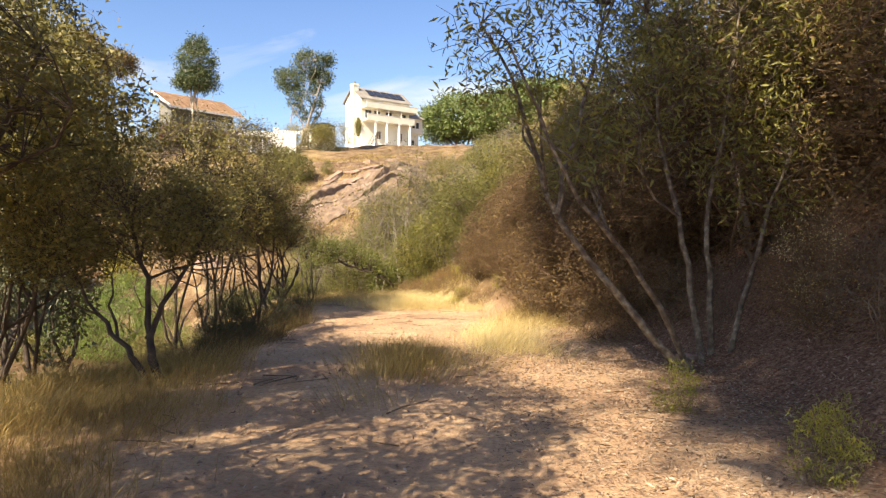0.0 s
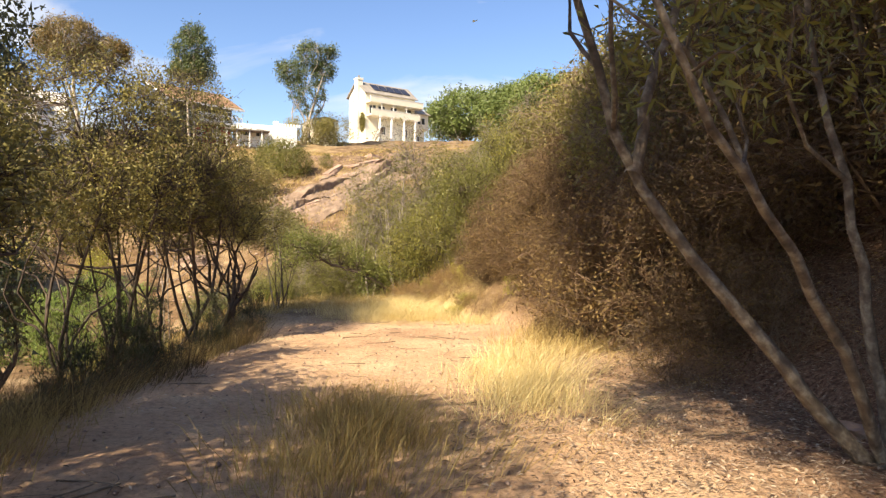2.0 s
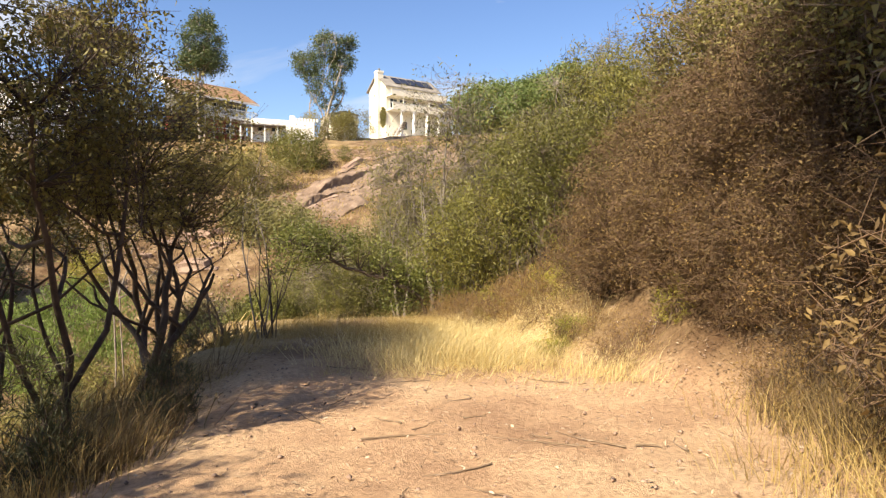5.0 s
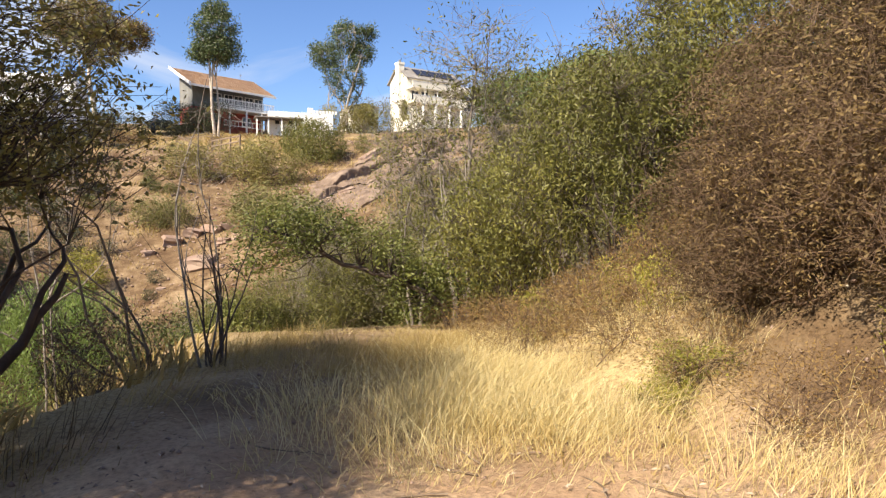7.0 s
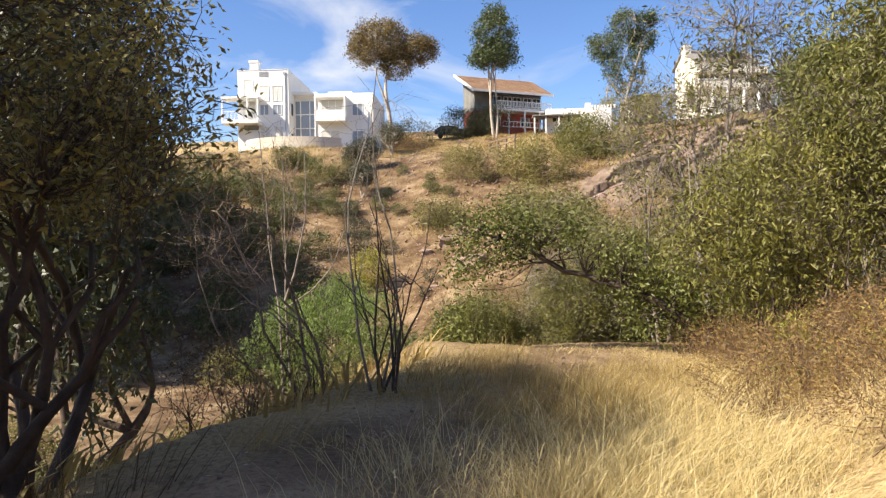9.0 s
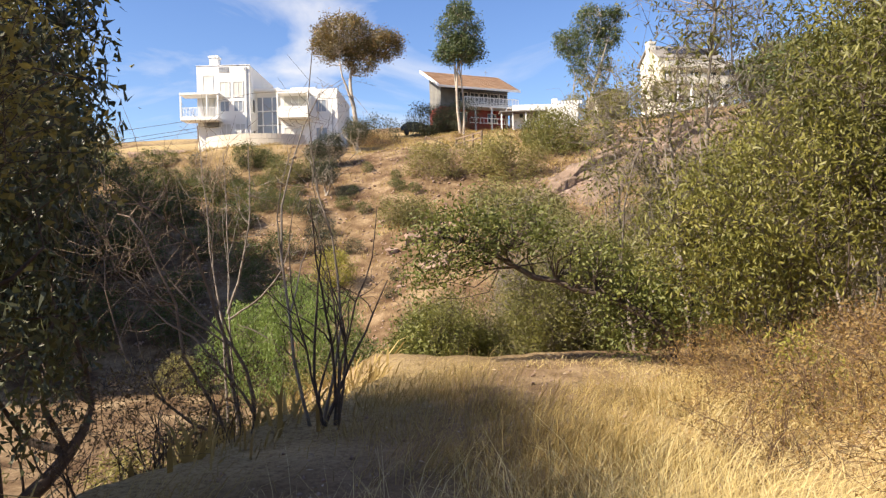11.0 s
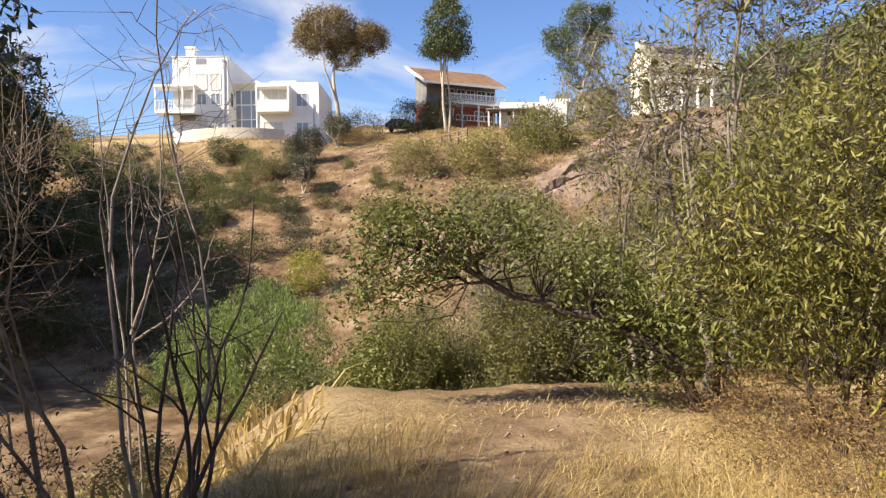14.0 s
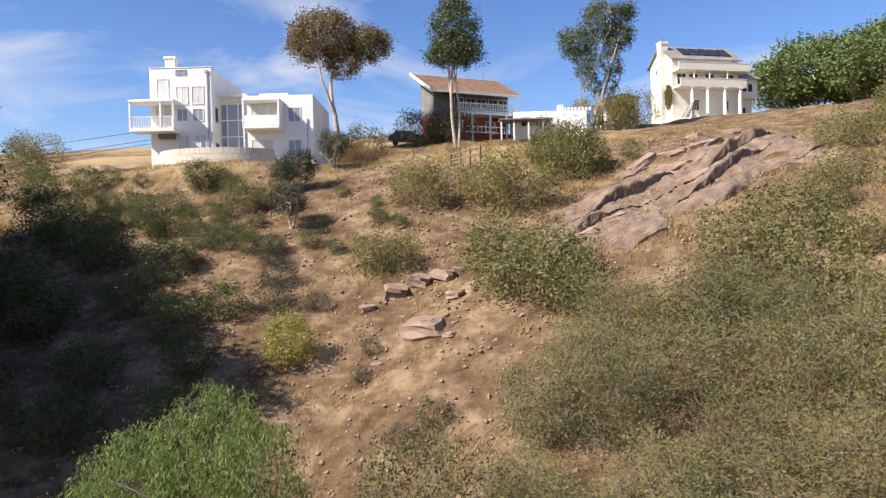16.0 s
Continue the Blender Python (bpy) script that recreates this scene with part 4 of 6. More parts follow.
for x, y, a, s in ((-3.6, 28.7, 40, 0.6), (-2.6, 28.8, 150, 0.6), (-4.5, 28.3, 250, 0.55), (-4.1, 28.7, 10, 0.9), (-5.4, 28.4, 200, 0.7), (-4.9, 29.8, 0, 1.1), (-3.6, 30.2, 60, 1.2), (-2.4, 30.6, 130, 1.3), (-3.9, 32.4, 200, 1.5), (-1.4, 32.0, 250, 1.5), (-5.8, 33.0, 300, 1.5), (-2.6, 34.4, 20, 1.7), (-8.4, 33.4, 90, 1.4), (-0.6, 29.8, 40, 1.0), (-1.2, 34.8, 70, 1.7), (-4.8, 35.6, 170, 1.7), (-2.7, 32.2, 0, 1.6), (-1.8, 31.5, 80, 1.6), (-1.9, 35.3, 150, 2.0), (-3.6, 35.7, 20, 1.9)):
    plant("sage_bush", SAGE_BUSH, x, y, "grey-green twiggy brush on the drop below the terrace", "bush", a, s, 1.15, "brush below the terrace")
plant("pepper_tree", PEPPER, -18.7, 40.2, "bright green drooping pepper tree in the ravine", "tree", 0, 1.45, 0.9)
for x, y, a, s in ((-3.75, 11.7, 0, 0.95), (-3.45, 12.5, 200, 0.7), (-3.4, 14.2, 60, 0.7), (-3.2, 15.8, 130, 0.6), (-3.9, 13.0, 90, 0.8), (-3.6, 10.6, 310, 0.6)):
    plant("dark_shrub", DARK_SHRUB, x, y, "dark feathery upright shrub beside the path", "shrub", a, s, 1.0, "dark shrubs")
plant("bare_shrub", BARE_SHRUB, -4.1, 21.45, "bare dark many-stemmed shrub at the ravine's edge", "shrub", 0, 0.95)
plant("sapling", TALL_STEM, -4.2, 21.5, "tall leafless grey sapling with fine twigs", "shrub", 40, 0.95)
plant("dead_tree", GREY_SNAG, -8.6, 25.15, "dead pale-grey branching tree without leaves", "tree", 0, 0.9, 1.0)
plant("twig_bush", TWIG_BUSH, -4.85, 21.4, "leafless brown twiggy bush on the ravine slope", "bush", 0, 1.0)
for x, y, a, s in ((-6.6, 19.8, 0, 0.5), (-7.8, 18.4, 50, 0.5), (-6.4, 15.8, 100, 0.5), (-8.8, 19.8, 150, 0.55), (-7.4, 14.6, 200, 0.8), (-6.9, 12.0, 250, 0.7), (-8.2, 16.4, 300, 0.9), (-10.2, 17.6, 20, 0.9), (-10.4, 21.0, 80, 0.8)):
    plant("sage_bush", SAGE_BUSH, x, y, "grey-green brush on the ravine side below the path", "bush", a, s, 1.0, "ravine brush")
for x, y, a, s in ((0.2, 20.2, 0, 0.85), (-0.6, 21.4, 80, 0.85), (0.6, 19.2, 190, 0.7), (-1.1, 24.0, 280, 0.85), (-1.0, 25.2, 20, 0.85), (0.3, 21.2, 60, 0.85), (1.9, 15.9, 30, 0.7), (2.6, 11.0, 70, 0.7), (-1.7, 26.4, 130, 0.85), (1.2, 20.6, 10, 0.85), (4.3, 7.7, 15, 1), (4.6, 8.6, 75, 0.9), (0.9, 18.0, 90, 0.7), (-0.1, 22.2, 140, 0.85), (2.4, 16.5, 200, 1.1), (2.7, 15.6, 20, 1), (2.9, 17.4, 100, 1.3), (2.2, 17.6, 60, 1.2), (3.1, 16.6, 310, 1.3), (2.0, 18.4, 10, 1.1), (0.2, 23.2, 40, 0.85), (0.6, 22.0, 110, 0.85), (0.9, 21.2, 250, 0.85), (0.0, 24.2, 10, 0.85), (-0.6, 23.2, 190, 0.85), (1.2, 22.0, 300, 0.85)):
    plant("low_shrub", LOW_BROWN, x, y, "low rusty-brown dry shrub in the grass", "shrub", a, s, 1.0, "low dry shrubs")
for x, y, a, s in ((2.05, 6.1, 0, 0.8), (2.35, 4.3, 80, 0.8), (2.7, 4.7, 160, 0.8), (0.3, 21.7, 20, 1.1), (-0.4, 22.7, 100, 1.2), (0.6, 20.4, 210, 1.0), (0.9, 22.4, 60, 1.4), (1.5, 17.9, 300, 0.9)):
    plant("young_shrub", YOUNG_SHRUB, x, y, "young yellow-green shrub among dry litter and grass", "shrub", a, s, 1.0, "young shrubs")

for x, y, a, s in ((4.2, 6.6, 0, 0.9), (4.8, 7.6, 60, 1.1), (3.9, 9.7, 130, 0.8), (4.9, 9.2, 200, 1.0), (3.6, 10.9, 280, 0.8), (3.3, 12.2, 20, 0.9), (5.4, 6.0, 90, 1.1), (2.5, 12.0, 150, 0.6), (3.0, 14.2, 230, 0.8)):
    plant("dead_brush", DEAD_BRUSH, x, y, "dead twiggy brush on the leaf-strewn bank", "shrub", a, s, 1.0, "dead brush on the bank")
for x, y, a, s in ((-4.6, 20.9, 0, 0.7), (-4.7, 20.1, 70, 0.8), (-5.3, 20.9, 210, 1.0), (-4.5, 19.4, 280, 0.6), (2.2, 15.2, 20, 0.9), (1.95, 15.9, 100, 0.7), (2.4, 14.6, 200, 0.9)):
    plant("withered_shrub", DARK_BRUSH, x, y, "withered dark-brown shrub with curled leaves at the path's edge", "shrub", a, s, 1.0, "withered shrubs")
for x, y, a, s in ((0.32, 19.15, 0, 1.2), (0.5, 19.4, 80, 1.3), (0.38, 18.9, 150, 1.1), (0.62, 19.1, 230, 1.3), (0.25, 19.35, 300, 0.9)):
    plant("mat_weed", YOUNG_SHRUB, x, y, "low spreading olive-yellow weed on bare earth", "weed", a, s * 0.85, 0.45, "mat weeds")


def seed_weed(x, y, turn, size, seed):
    """A thin branching weed with dark round seed heads at its tips."""
    rng = np.random.default_rng(seed)
    ob = thing("seed_weed", pose(x, y, gz(x, y) - 0.02, 0, 0, turn) @ Matrix.Scale(size, 4), "withered weed with dark round seed heads", "weed", "seed-head weeds")
    bm = bmesh.new()
    bmesh.ops.create_icosphere(bm, subdivisions=1, radius=0.013)
    head = part("seed_head", bm, M_WEED, ob, "dark-brown dry seed head").data
    tips, lines = [], []
    for k in range(5):
        a, r = rng.uniform(0, 6.28), rng.uniform(0.12, 0.3)
        top = np.array([r * math.cos(a), r * math.sin(a), rng.uniform(0.4, 0.62)])
        lines.append(([(0, 0, 0), tuple(top * (0.35, 0.35, 0.55)), tuple(top)], [0.004, 0.003, 0.002]))
        tips.append(top)
        for j in range(3):
            q = top * rng.uniform(0.6, 0.9)
            e = q + rng.normal(size=3) * (0.07, 0.07, 0.02) + (0, 0, 0.08)
            lines.append(([tuple(q), tuple((q + e) / 2 + (0, 0, -0.012)), tuple(e)], [0.002, 0.0018, 0.0015]))
            tips.append(e)
    v, f = tubes(lines, 4)
    part("stem", mesh_from("seed_weed_stem", v, [f], M_BROWNTWIG), None, ob)
    for k, p in enumerate(tips):
        h = ob.children[0] if k == 0 else part("seed_head", head, None, ob)
        h.location = tuple(p)


for x, y, a, s in ((-0.6, 21.9, 0, 1.0), (-0.35, 22.3, 70, 1.1), (-0.15, 21.6, 160, 1.0), (-0.5, 22.7, 240, 1.1), (0.05, 22.0, 310, 1.15)):
    seed_weed(x, y, a, s, int(a) + 3)
plant("gold_shrub", GOLD_BRUSH, 4.3, 8.0, "dry yellowish upright shrub on the leaf-strewn bank", "shrub", 0, 1.0)

# ---- scrub on the slopes ----
def scatter(seed, inside, spacing, box4):
    """Places at least spacing apart inside a stretch of the plan."""
    rng = np.random.default_rng(seed)
    x0, x1, y0, y1 = box4
    out = []
    for k in range(int((x1 - x0) * (y1 - y0) * 6 / spacing ** 2)):
        p = (rng.uniform(x0, x1), rng.uniform(y0, y1))
        if inside(*p) and all((p[0] - q[0]) ** 2 + (p[1] - q[1]) ** 2 > spacing ** 2 for q in out):
            out.append(p)
    return out


def scrub_edge(y):
    return float(np.interp(y, [40, 44, 50, 54, 58, 68, 80, 95], [-12.5, -11.5, -10.6, -8.4, -5.2, -1.0, 3.4, 7.5]))


rng_s = np.random.default_rng(77)
for x, y in scatter(1, lambda x, y: x > scrub_edge(y), 2.0, (-13, 6, 39, 52)):
    plant("sage_bush", SAGE_BUSH, x, y, "grey-green sage scrub bush on the hillside", "bush", rng_s.uniform(0, 360), rng_s.uniform(1.0, 1.7), rng_s.uniform(1.0, 1.5), "sage bushes")
for x, y in scatter(2, lambda x, y: x > scrub_edge(y), 2.4, (-8, 20, 52, 92)):
    plant("sage_bush", SAGE_FAR, x, y, "grey-green sage scrub bush on the hillside", "bush", rng_s.uniform(0, 360), rng_s.uniform(0.9, 1.5), rng_s.uniform(0.8, 1.2), "sage bushes")
for x, y in scatter(3, lambda x, y: x > np.interp(y, [17, 24, 38], [5.5, 4.6, 2.5]), 2.3, (2, 14, 17, 38)):
    k = rng_s.integers(3)
    plant("hill_bush", (SAGE_BUSH, OLIVE_FAR, SAGE_BUSH)[k], x, y, "tall grey-green bush on the hillside above the path", "bush", rng_s.uniform(0, 360), rng_s.uniform(1.1, 1.6), 1.35, "hillside bushes")


def row(name, meshes, rows, label, category, group, tall=1.0):
    for i, (x, y, s) in enumerate(rows):
        plant(name, meshes, x, y, label, category, (i * 77) % 360, s, tall, group)


row("scrub_bush", OLIVE_FAR, [(-24.6, 65.0, 1.5), (-22.6, 66.4, 1.5), (-19.0, 66.6, 1.9), (-17.2, 65.6, 1.6), (-20.6, 67.6, 1.5)], "broad olive scrub bush on the far slope", "bush", "scrub on the far slope")
row("scrub_bush", SAGE_FAR, [(-23.4, 58.4, 1.2), (-22.0, 58.2, 1.0), (-34.6, 63.2, 1.0), (-36.3, 62.0, 1.1)], "grey dry scrub bush on the far slope", "bush", "scrub on the far slope")
row("scrub_bush", SAGE_FAR, [(-15.8, 57.0, 1.5), (-14.0, 55.0, 1.5), (-12.6, 56.2, 1.3), (-17.0, 59.4, 1.3), (-13.6, 57.6, 1.4), (-11.4, 54.0, 1.2)], "grey-green thicket bush below the rock slabs", "bush", "thicket bushes")
row("small_bush", GREEN_FAR, [(-28.6, 59.4, 0.55), (-36.4, 60.4, 0.7), (-35.2, 59.2, 0.6), (-33.4, 60.6, 0.5), (-33.0, 58.8, 0.7), (-31.8, 57.6, 0.7), (-38.2, 61.4, 0.6), (-29.4, 62.0, 0.4), (-39.6, 60.6, 0.6), (-26.9, 59.4, 0.5), (-30.3, 65.7, 0.45), (-25.5, 62.4, 0.45), (-26.3, 63.0, 0.4), (-27.0, 64.6, 0.4), (-24.2, 62.2, 0.45), (-30.2, 58.0, 0.6)], "small dark-green bush on bare earth", "bush", "small bushes")
row("small_bush", DARK_FAR, [(-19.6, 50.1, 0.3), (-15.2, 47.8, 0.5), (-15.8, 46.6, 0.5), (-17.6, 52.6, 0.35), (-20.0, 51.6, 0.35), (-24.6, 54.4, 0.5), (-28.0, 55.6, 0.7), (-26.4, 53.2, 0.9), (-22.8, 47.6, 0.6), (-23.6, 45.6, 0.8)], "small dark scrubby bush on bare earth", "bush", "dark small bushes")
row("yellow_bush", YELLOW_BUSH, [(-23.4, 50.2, 1.15)], "bright yellow-green rounded bush on the slope", "bush", "")
row("green_scrub", LIME_FAR, [(-15.4, 70.4, 1.5), (-17.7, 73.0, 1.4), (-14.4, 71.4, 1.1), (-16.5, 71.8, 1.4), (-18.8, 74.0, 0.9), (-12.2, 73.0, 0.6)], "yellow-green bush below the ridge", "bush", "bushes below the ridge", 1.25)
row("garden_bush", GREEN_FAR, [(-42.0, 64.8, 1.2), (-40.6, 65.2, 0.9), (-44.6, 60.4, 0.8), (-42.2, 60.0, 1.0), (-41.3, 58.4, 0.9), (-39.2, 57.6, 1.0), (-37.6, 58.8, 0.9), (-46.4, 59.0, 0.9), (-38.6, 64.8, 0.8), (-35.6, 57.6, 0.9), (-34.0, 57.4, 0.8), (-51.0, 62.0, 1.1), (-54.0, 60.5, 1.3)],
    "dark-green garden bush on the dry terrace below the house", "bush", "garden bushes")
for x, y in scatter(6, lambda x, y: y < 66 + 0.12 * (x + 40), 3.1, (-60, -29, 54, 65)):
    plant("garden_bush", (GREEN_FAR, DARK_FAR, GREEN_FAR)[rng_s.integers(3)], x, y, "dark-green scrubby bush on the dry slope below the house", "bush", rng_s.uniform(0, 360), rng_s.uniform(0.4, 0.85), 1.0, "slope bushes")
row("shaded_bush", GREEN_FAR, [(-27.0, 48.0, 1.1), (-30.0, 50.0, 1.2), (-34.0, 51.0, 1.3), (-28.5, 52.0, 1.0), (-25.5, 45.5, 1.0), (-31.5, 46.5, 1.2), (-39.0, 53.5, 1.6), (-34.5, 54.0, 1.3), (-42.5, 54.0, 1.7), (-46.0, 55.5, 1.8), (-37.0, 48.0, 1.7), (-41.0, 49.0, 1.8), (-29.0, 43.5, 1.3), (-33.0, 42.5, 1.5)],
    "dark bush in the shade of the ravine", "bush", "shaded bushes")
row("ravine_bush", OLIVE_FAR, [(-23.0, 38.0, 0.9), (-15.5, 37.5, 0.9), (-13.0, 36.0, 1.0), (-12.0, 39.0, 0.9), (-22.0, 42.0, 1.0), (-9.5, 36.0, 1.0), (-10.5, 25.5, 0.8), (-12.0, 28.5, 0.9), (-9.5, 19.0, 0.9), (-8.5, 15.0, 1.0), (-9.5, 11.0, 1.0), (-8.0, 8.0, 1.0), (-13.0, 20.0, 1.1), (-14.0, 14.0, 1.2), (-16.5, 25.0, 1.1)],
    "olive bush on the ravine floor", "bush", "ravine bushes")
row("ravine_bush", GREEN_FAR, [(-11.0, 22.0, 0.9), (-12.5, 17.0, 1.2), (-11.0, 13.5, 1.1), (-15.0, 18.0, 1.2), (-14.0, 23.5, 0.9), (-18.0, 21.0, 1.4), (-7.8, 27.4, 0.6)], "light green bush on the ravine floor", "bush", "green ravine bushes")

# ---- houses ----
def window(parent, x, y, z, w, h, bars=1, pane=None, frame=None, d=0.1):
    """A window in a wall that faces -y: a frame standing proud, mullions and recessed glass."""
    f = 0.07
    bm = boxes((x - w / 2 - f, x + w / 2 + f, y - 0.05, y + d, z - f, z), (x - w / 2 - f, x + w / 2 + f, y - 0.05, y + d, z + h, z + h + f),
               (x - w / 2 - f, x - w / 2, y - 0.05, y + d, z, z + h), (x + w / 2, x + w / 2 + f, y - 0.05, y + d, z, z + h),
               *[(x - w / 2 + w * (i + 1) / (bars + 1) - 0.03, x - w / 2 + w * (i + 1) / (bars + 1) + 0.03, y - 0.03, y + d, z, z + h) for i in range(bars)])
    win = part("window", bm, frame or M_TRIM, parent)
    part("pane", boxes((x - w / 2, x + w / 2, y - 0.012, y + 0.03, z, z + h)), pane or M_GLASS, win, "dark glass")
    return win


def side_window(parent, x, y, z, w, h, pane=None):
    """The same in a wall that faces +x or -x."""
    s = 0.05
    win = part("window", boxes((x - s, x + s, y - w / 2 - 0.07, y + w / 2 + 0.07, z - 0.07, z), (x - s, x + s, y - w / 2 - 0.07, y + w / 2 + 0.07, z + h, z + h + 0.07),
                               (x - s, x + s, y - w / 2 - 0.07, y - w / 2, z, z + h), (x - s, x + s, y + w / 2, y + w / 2 + 0.07, z, z + h)), M_TRIM, parent)
    part("pane", boxes((x - 0.02, x + 0.02, y - w / 2, y + w / 2, z, z + h)), pane or M_GLASS, win, "dark glass")


def railing(parent, name, x0, x1, y, z, h, step, mat, r=0.03):
    bm = boxes((x0, x1, y - r, y + r, z + h - 2 * r, z + h), (x0, x1, y - r, y + r, z + 0.08, z + 0.08 + 1.6 * r))
    n = max(2, int((x1 - x0) / step))
    for i in range(n + 1):
        x = x0 + (x1 - x0) * i / n
        box(bm, x - r * 0.6, x + r * 0.6, y - r * 0.6, y + r * 0.6, z, z + h - r)
    return part(name, bm, mat, parent)


def white_modern_house():
    """Two flat-roofed stucco blocks with balconies, joined by a glazed stair."""
    h = thing("modern_house", pose(-53.62, 70.62, 10.9, 0, 0, 24.45), "white flat-roofed stucco house with balconies on the slope's brow", "house")
    # left, taller block: x 0.2..5.6; right block: x 8.3..14.6
    part("wall", boxes((0.2, 5.7, 0.0, 9.5, -1.5, 9.3), bevel=0.03), M_WHITE, h, "tall white stucco block")
    part("wall", boxes((8.3, 14.6, 0.4, 9.0, -1.5, 6.75), (9.5, 12.1, 1.6, 4.0, 6.75, 7.2), bevel=0.03), M_WHITE, h, "lower white stucco block")
    part("wall", boxes((5.7, 8.3, 2.2, 8.0, -1.5, 7.0), bevel=0.02), M_WHITE, h)
    part("parapet", boxes((0.15, 5.75, -0.05, 0.15, 9.3, 9.36), bevel=0.01), M_TRIM, h)
    part("chimney", boxes((1.2, 2.1, 1.0, 1.9, 9.3, 10.55), (1.12, 2.18, 0.92, 1.98, 10.4, 10.62), bevel=0.02), M_WHITE, h)
    bm = boxes(*[(2.5, 3.5, -0.06, 0.02, 8.65 + i * 0.11, 8.70 + i * 0.11) for i in range(5)])
    part("roof_vent", bm, M_METAL, h)
    # windows, tall block
    for x, z, w, hh in ((3.05, 6.1, 0.95, 1.5), (4.45, 6.1, 0.95, 1.5), (3.05, 4.6, 0.85, 1.0), (4.45, 4.6, 0.85, 1.0), (3.15, 1.9, 0.95, 1.35), (4.6, 1.9, 0.95, 1.35)):
        window(h, x, 0.0, z, w, hh, 1, M_SHADE if z > 6 or z < 2 else M_PALEGLASS)
    window(h, 1.35, 0.0, 6.4, 0.95, 1.9, 0, M_SHADE)
    window(h, 1.4, 0.0, 3.9, 1.3, 2.1, 1, M_SHADE)
    # left balcony: deck, canopy frame, posts, rails
    b = part("balcony", boxes((-0.95, 2.9, -1.7, 0.0, 3.45, 3.75), bevel=0.02), M_WHITE, h)
    part("canopy", boxes((-1.0, 2.95, -1.75, 0.0, 6.0, 6.22), (-0.6, 2.5, -1.3, 0.0, 6.22, 6.28), bevel=0.02), M_WHITE, b)
    for x in (-0.9, 1.75, 2.85):
        part("post", boxes((x - 0.07, x + 0.07, -1.7, -1.56, 3.75, 6.0)), M_TRIM, b)
    railing(b, "rail", -0.9, 2.85, -1.63, 3.75, 1.0, 0.14, M_TRIM)
    part("wall_vent", boxes((1.0, 2.4, -0.4, 0.0, 3.0, 3.44)), M_DARKSIDE, b)
    # downpipe
    part("downpipe", boxes((5.28, 5.38, -0.1, 0.0, 1.2, 8.9), (5.12, 5.4, -0.14, 0.0, 8.8, 9.05)), M_METAL, h)
    # glazed stair between the blocks
    st = part("stair_glazing", boxes((5.75, 8.25, 2.1, 2.2, 0.2, 6.4)), M_PALEGLASS, h, "tall panes of a glazed stairwell")
    for x in (5.78, 6.4, 7.4, 8.2):
        part("mullion", boxes((x - 0.05, x + 0.05, 2.0, 2.1, 0.2, 6.4)), M_TRIM, st)
    for z in (0.2, 2.0, 3.4, 4.9, 6.4):
        part("transom", boxes((5.75, 8.25, 2.0, 2.1, z - 0.05, z + 0.05)), M_TRIM, st)
    part("roof_slab", boxes((5.6, 8.4, 1.2, 8.0, 6.9, 7.15), bevel=0.02), M_WHITE, h)
    for z in (1.4, 4.6):
        side_window(h, 5.7, 1.1, z, 0.8, 1.3)
    # right block
    for x, z, w, hh in ((12.9, 4.4, 1.0, 1.2), (12.9, 1.4, 1.1, 1.3)):
        window(h, x, 0.4, z, w, hh, 1, M_PALEGLASS)
    window(h, 10.2, 0.4, 3.95, 2.2, 2.1, 2, M_SHADE)
    window(h, 10.0, 0.4, 1.3, 1.9, 1.5, 1, M_SHADE)
    b2 = part("balcony", boxes((8.65, 11.85, -1.0, 0.4, 3.6, 3.9), bevel=0.02), M_WHITE, h)
    part("canopy", boxes((8.6, 11.9, -1.0, 0.4, 6.05, 6.25), (11.72, 11.9, -1.0, 0.4, 3.9, 6.05), bevel=0.02), M_WHITE, b2)
    part("post", boxes((8.62, 8.78, -1.0, -0.85, 3.9, 6.05)), M_TRIM, b2)
    part("parapet", boxes((8.7, 11.8, -1.0, -0.88, 3.9, 4.75), bevel=0.01), M_WHITE, b2)
    part("downpipe", boxes((14.0, 14.1, 0.3, 0.4, 0.2, 4.6)), M_METAL, h)
    part("downpipe", boxes((8.42, 8.5, 0.3, 0.4, 0.6, 6.2)), M_METAL, h)
    return h


white_modern_house()


def curved_wall():
    """The bowed block wall round the house's yard."""
    w = tagged(new("garden_wall"), "beige bowed block retaining wall round the yard", "wall")
    w.matrix_world = pose(-53.62, 70.62, 10.9, 0, 0, 24.45)
    n = 26
    for course in range(5):
        for i in range(n):
            a0, a1 = [radians(-158 + 128 * (i + (course % 2) * 0.5 + k) / n) for k in (0.02, 0.98)]
            bm = bmesh.new()
            pts = []
            for a in (a0, a1):
                for r in (1.0, 0.93):
                    pts.append((6.6 + 5.7 * r * math.cos(a), 0.6 + 4.2 * r * math.sin(a)))
            z0, z1 = -0.9 + course * 0.52, -0.9 + course * 0.52 + 0.5
            vs = [bm.verts.new((*pts[k], z)) for z in (z0, z1) for k in (0, 2, 3, 1)]
            for f in ((0, 1, 2, 3), (7, 6, 5, 4), (0, 4, 5, 1), (1, 5, 6, 2), (2, 6, 7, 3), (3, 7, 4, 0)):
                bm.faces.new([vs[k] for k in f])
            part("block", bm, M_TAUPE, w)


curved_wall()


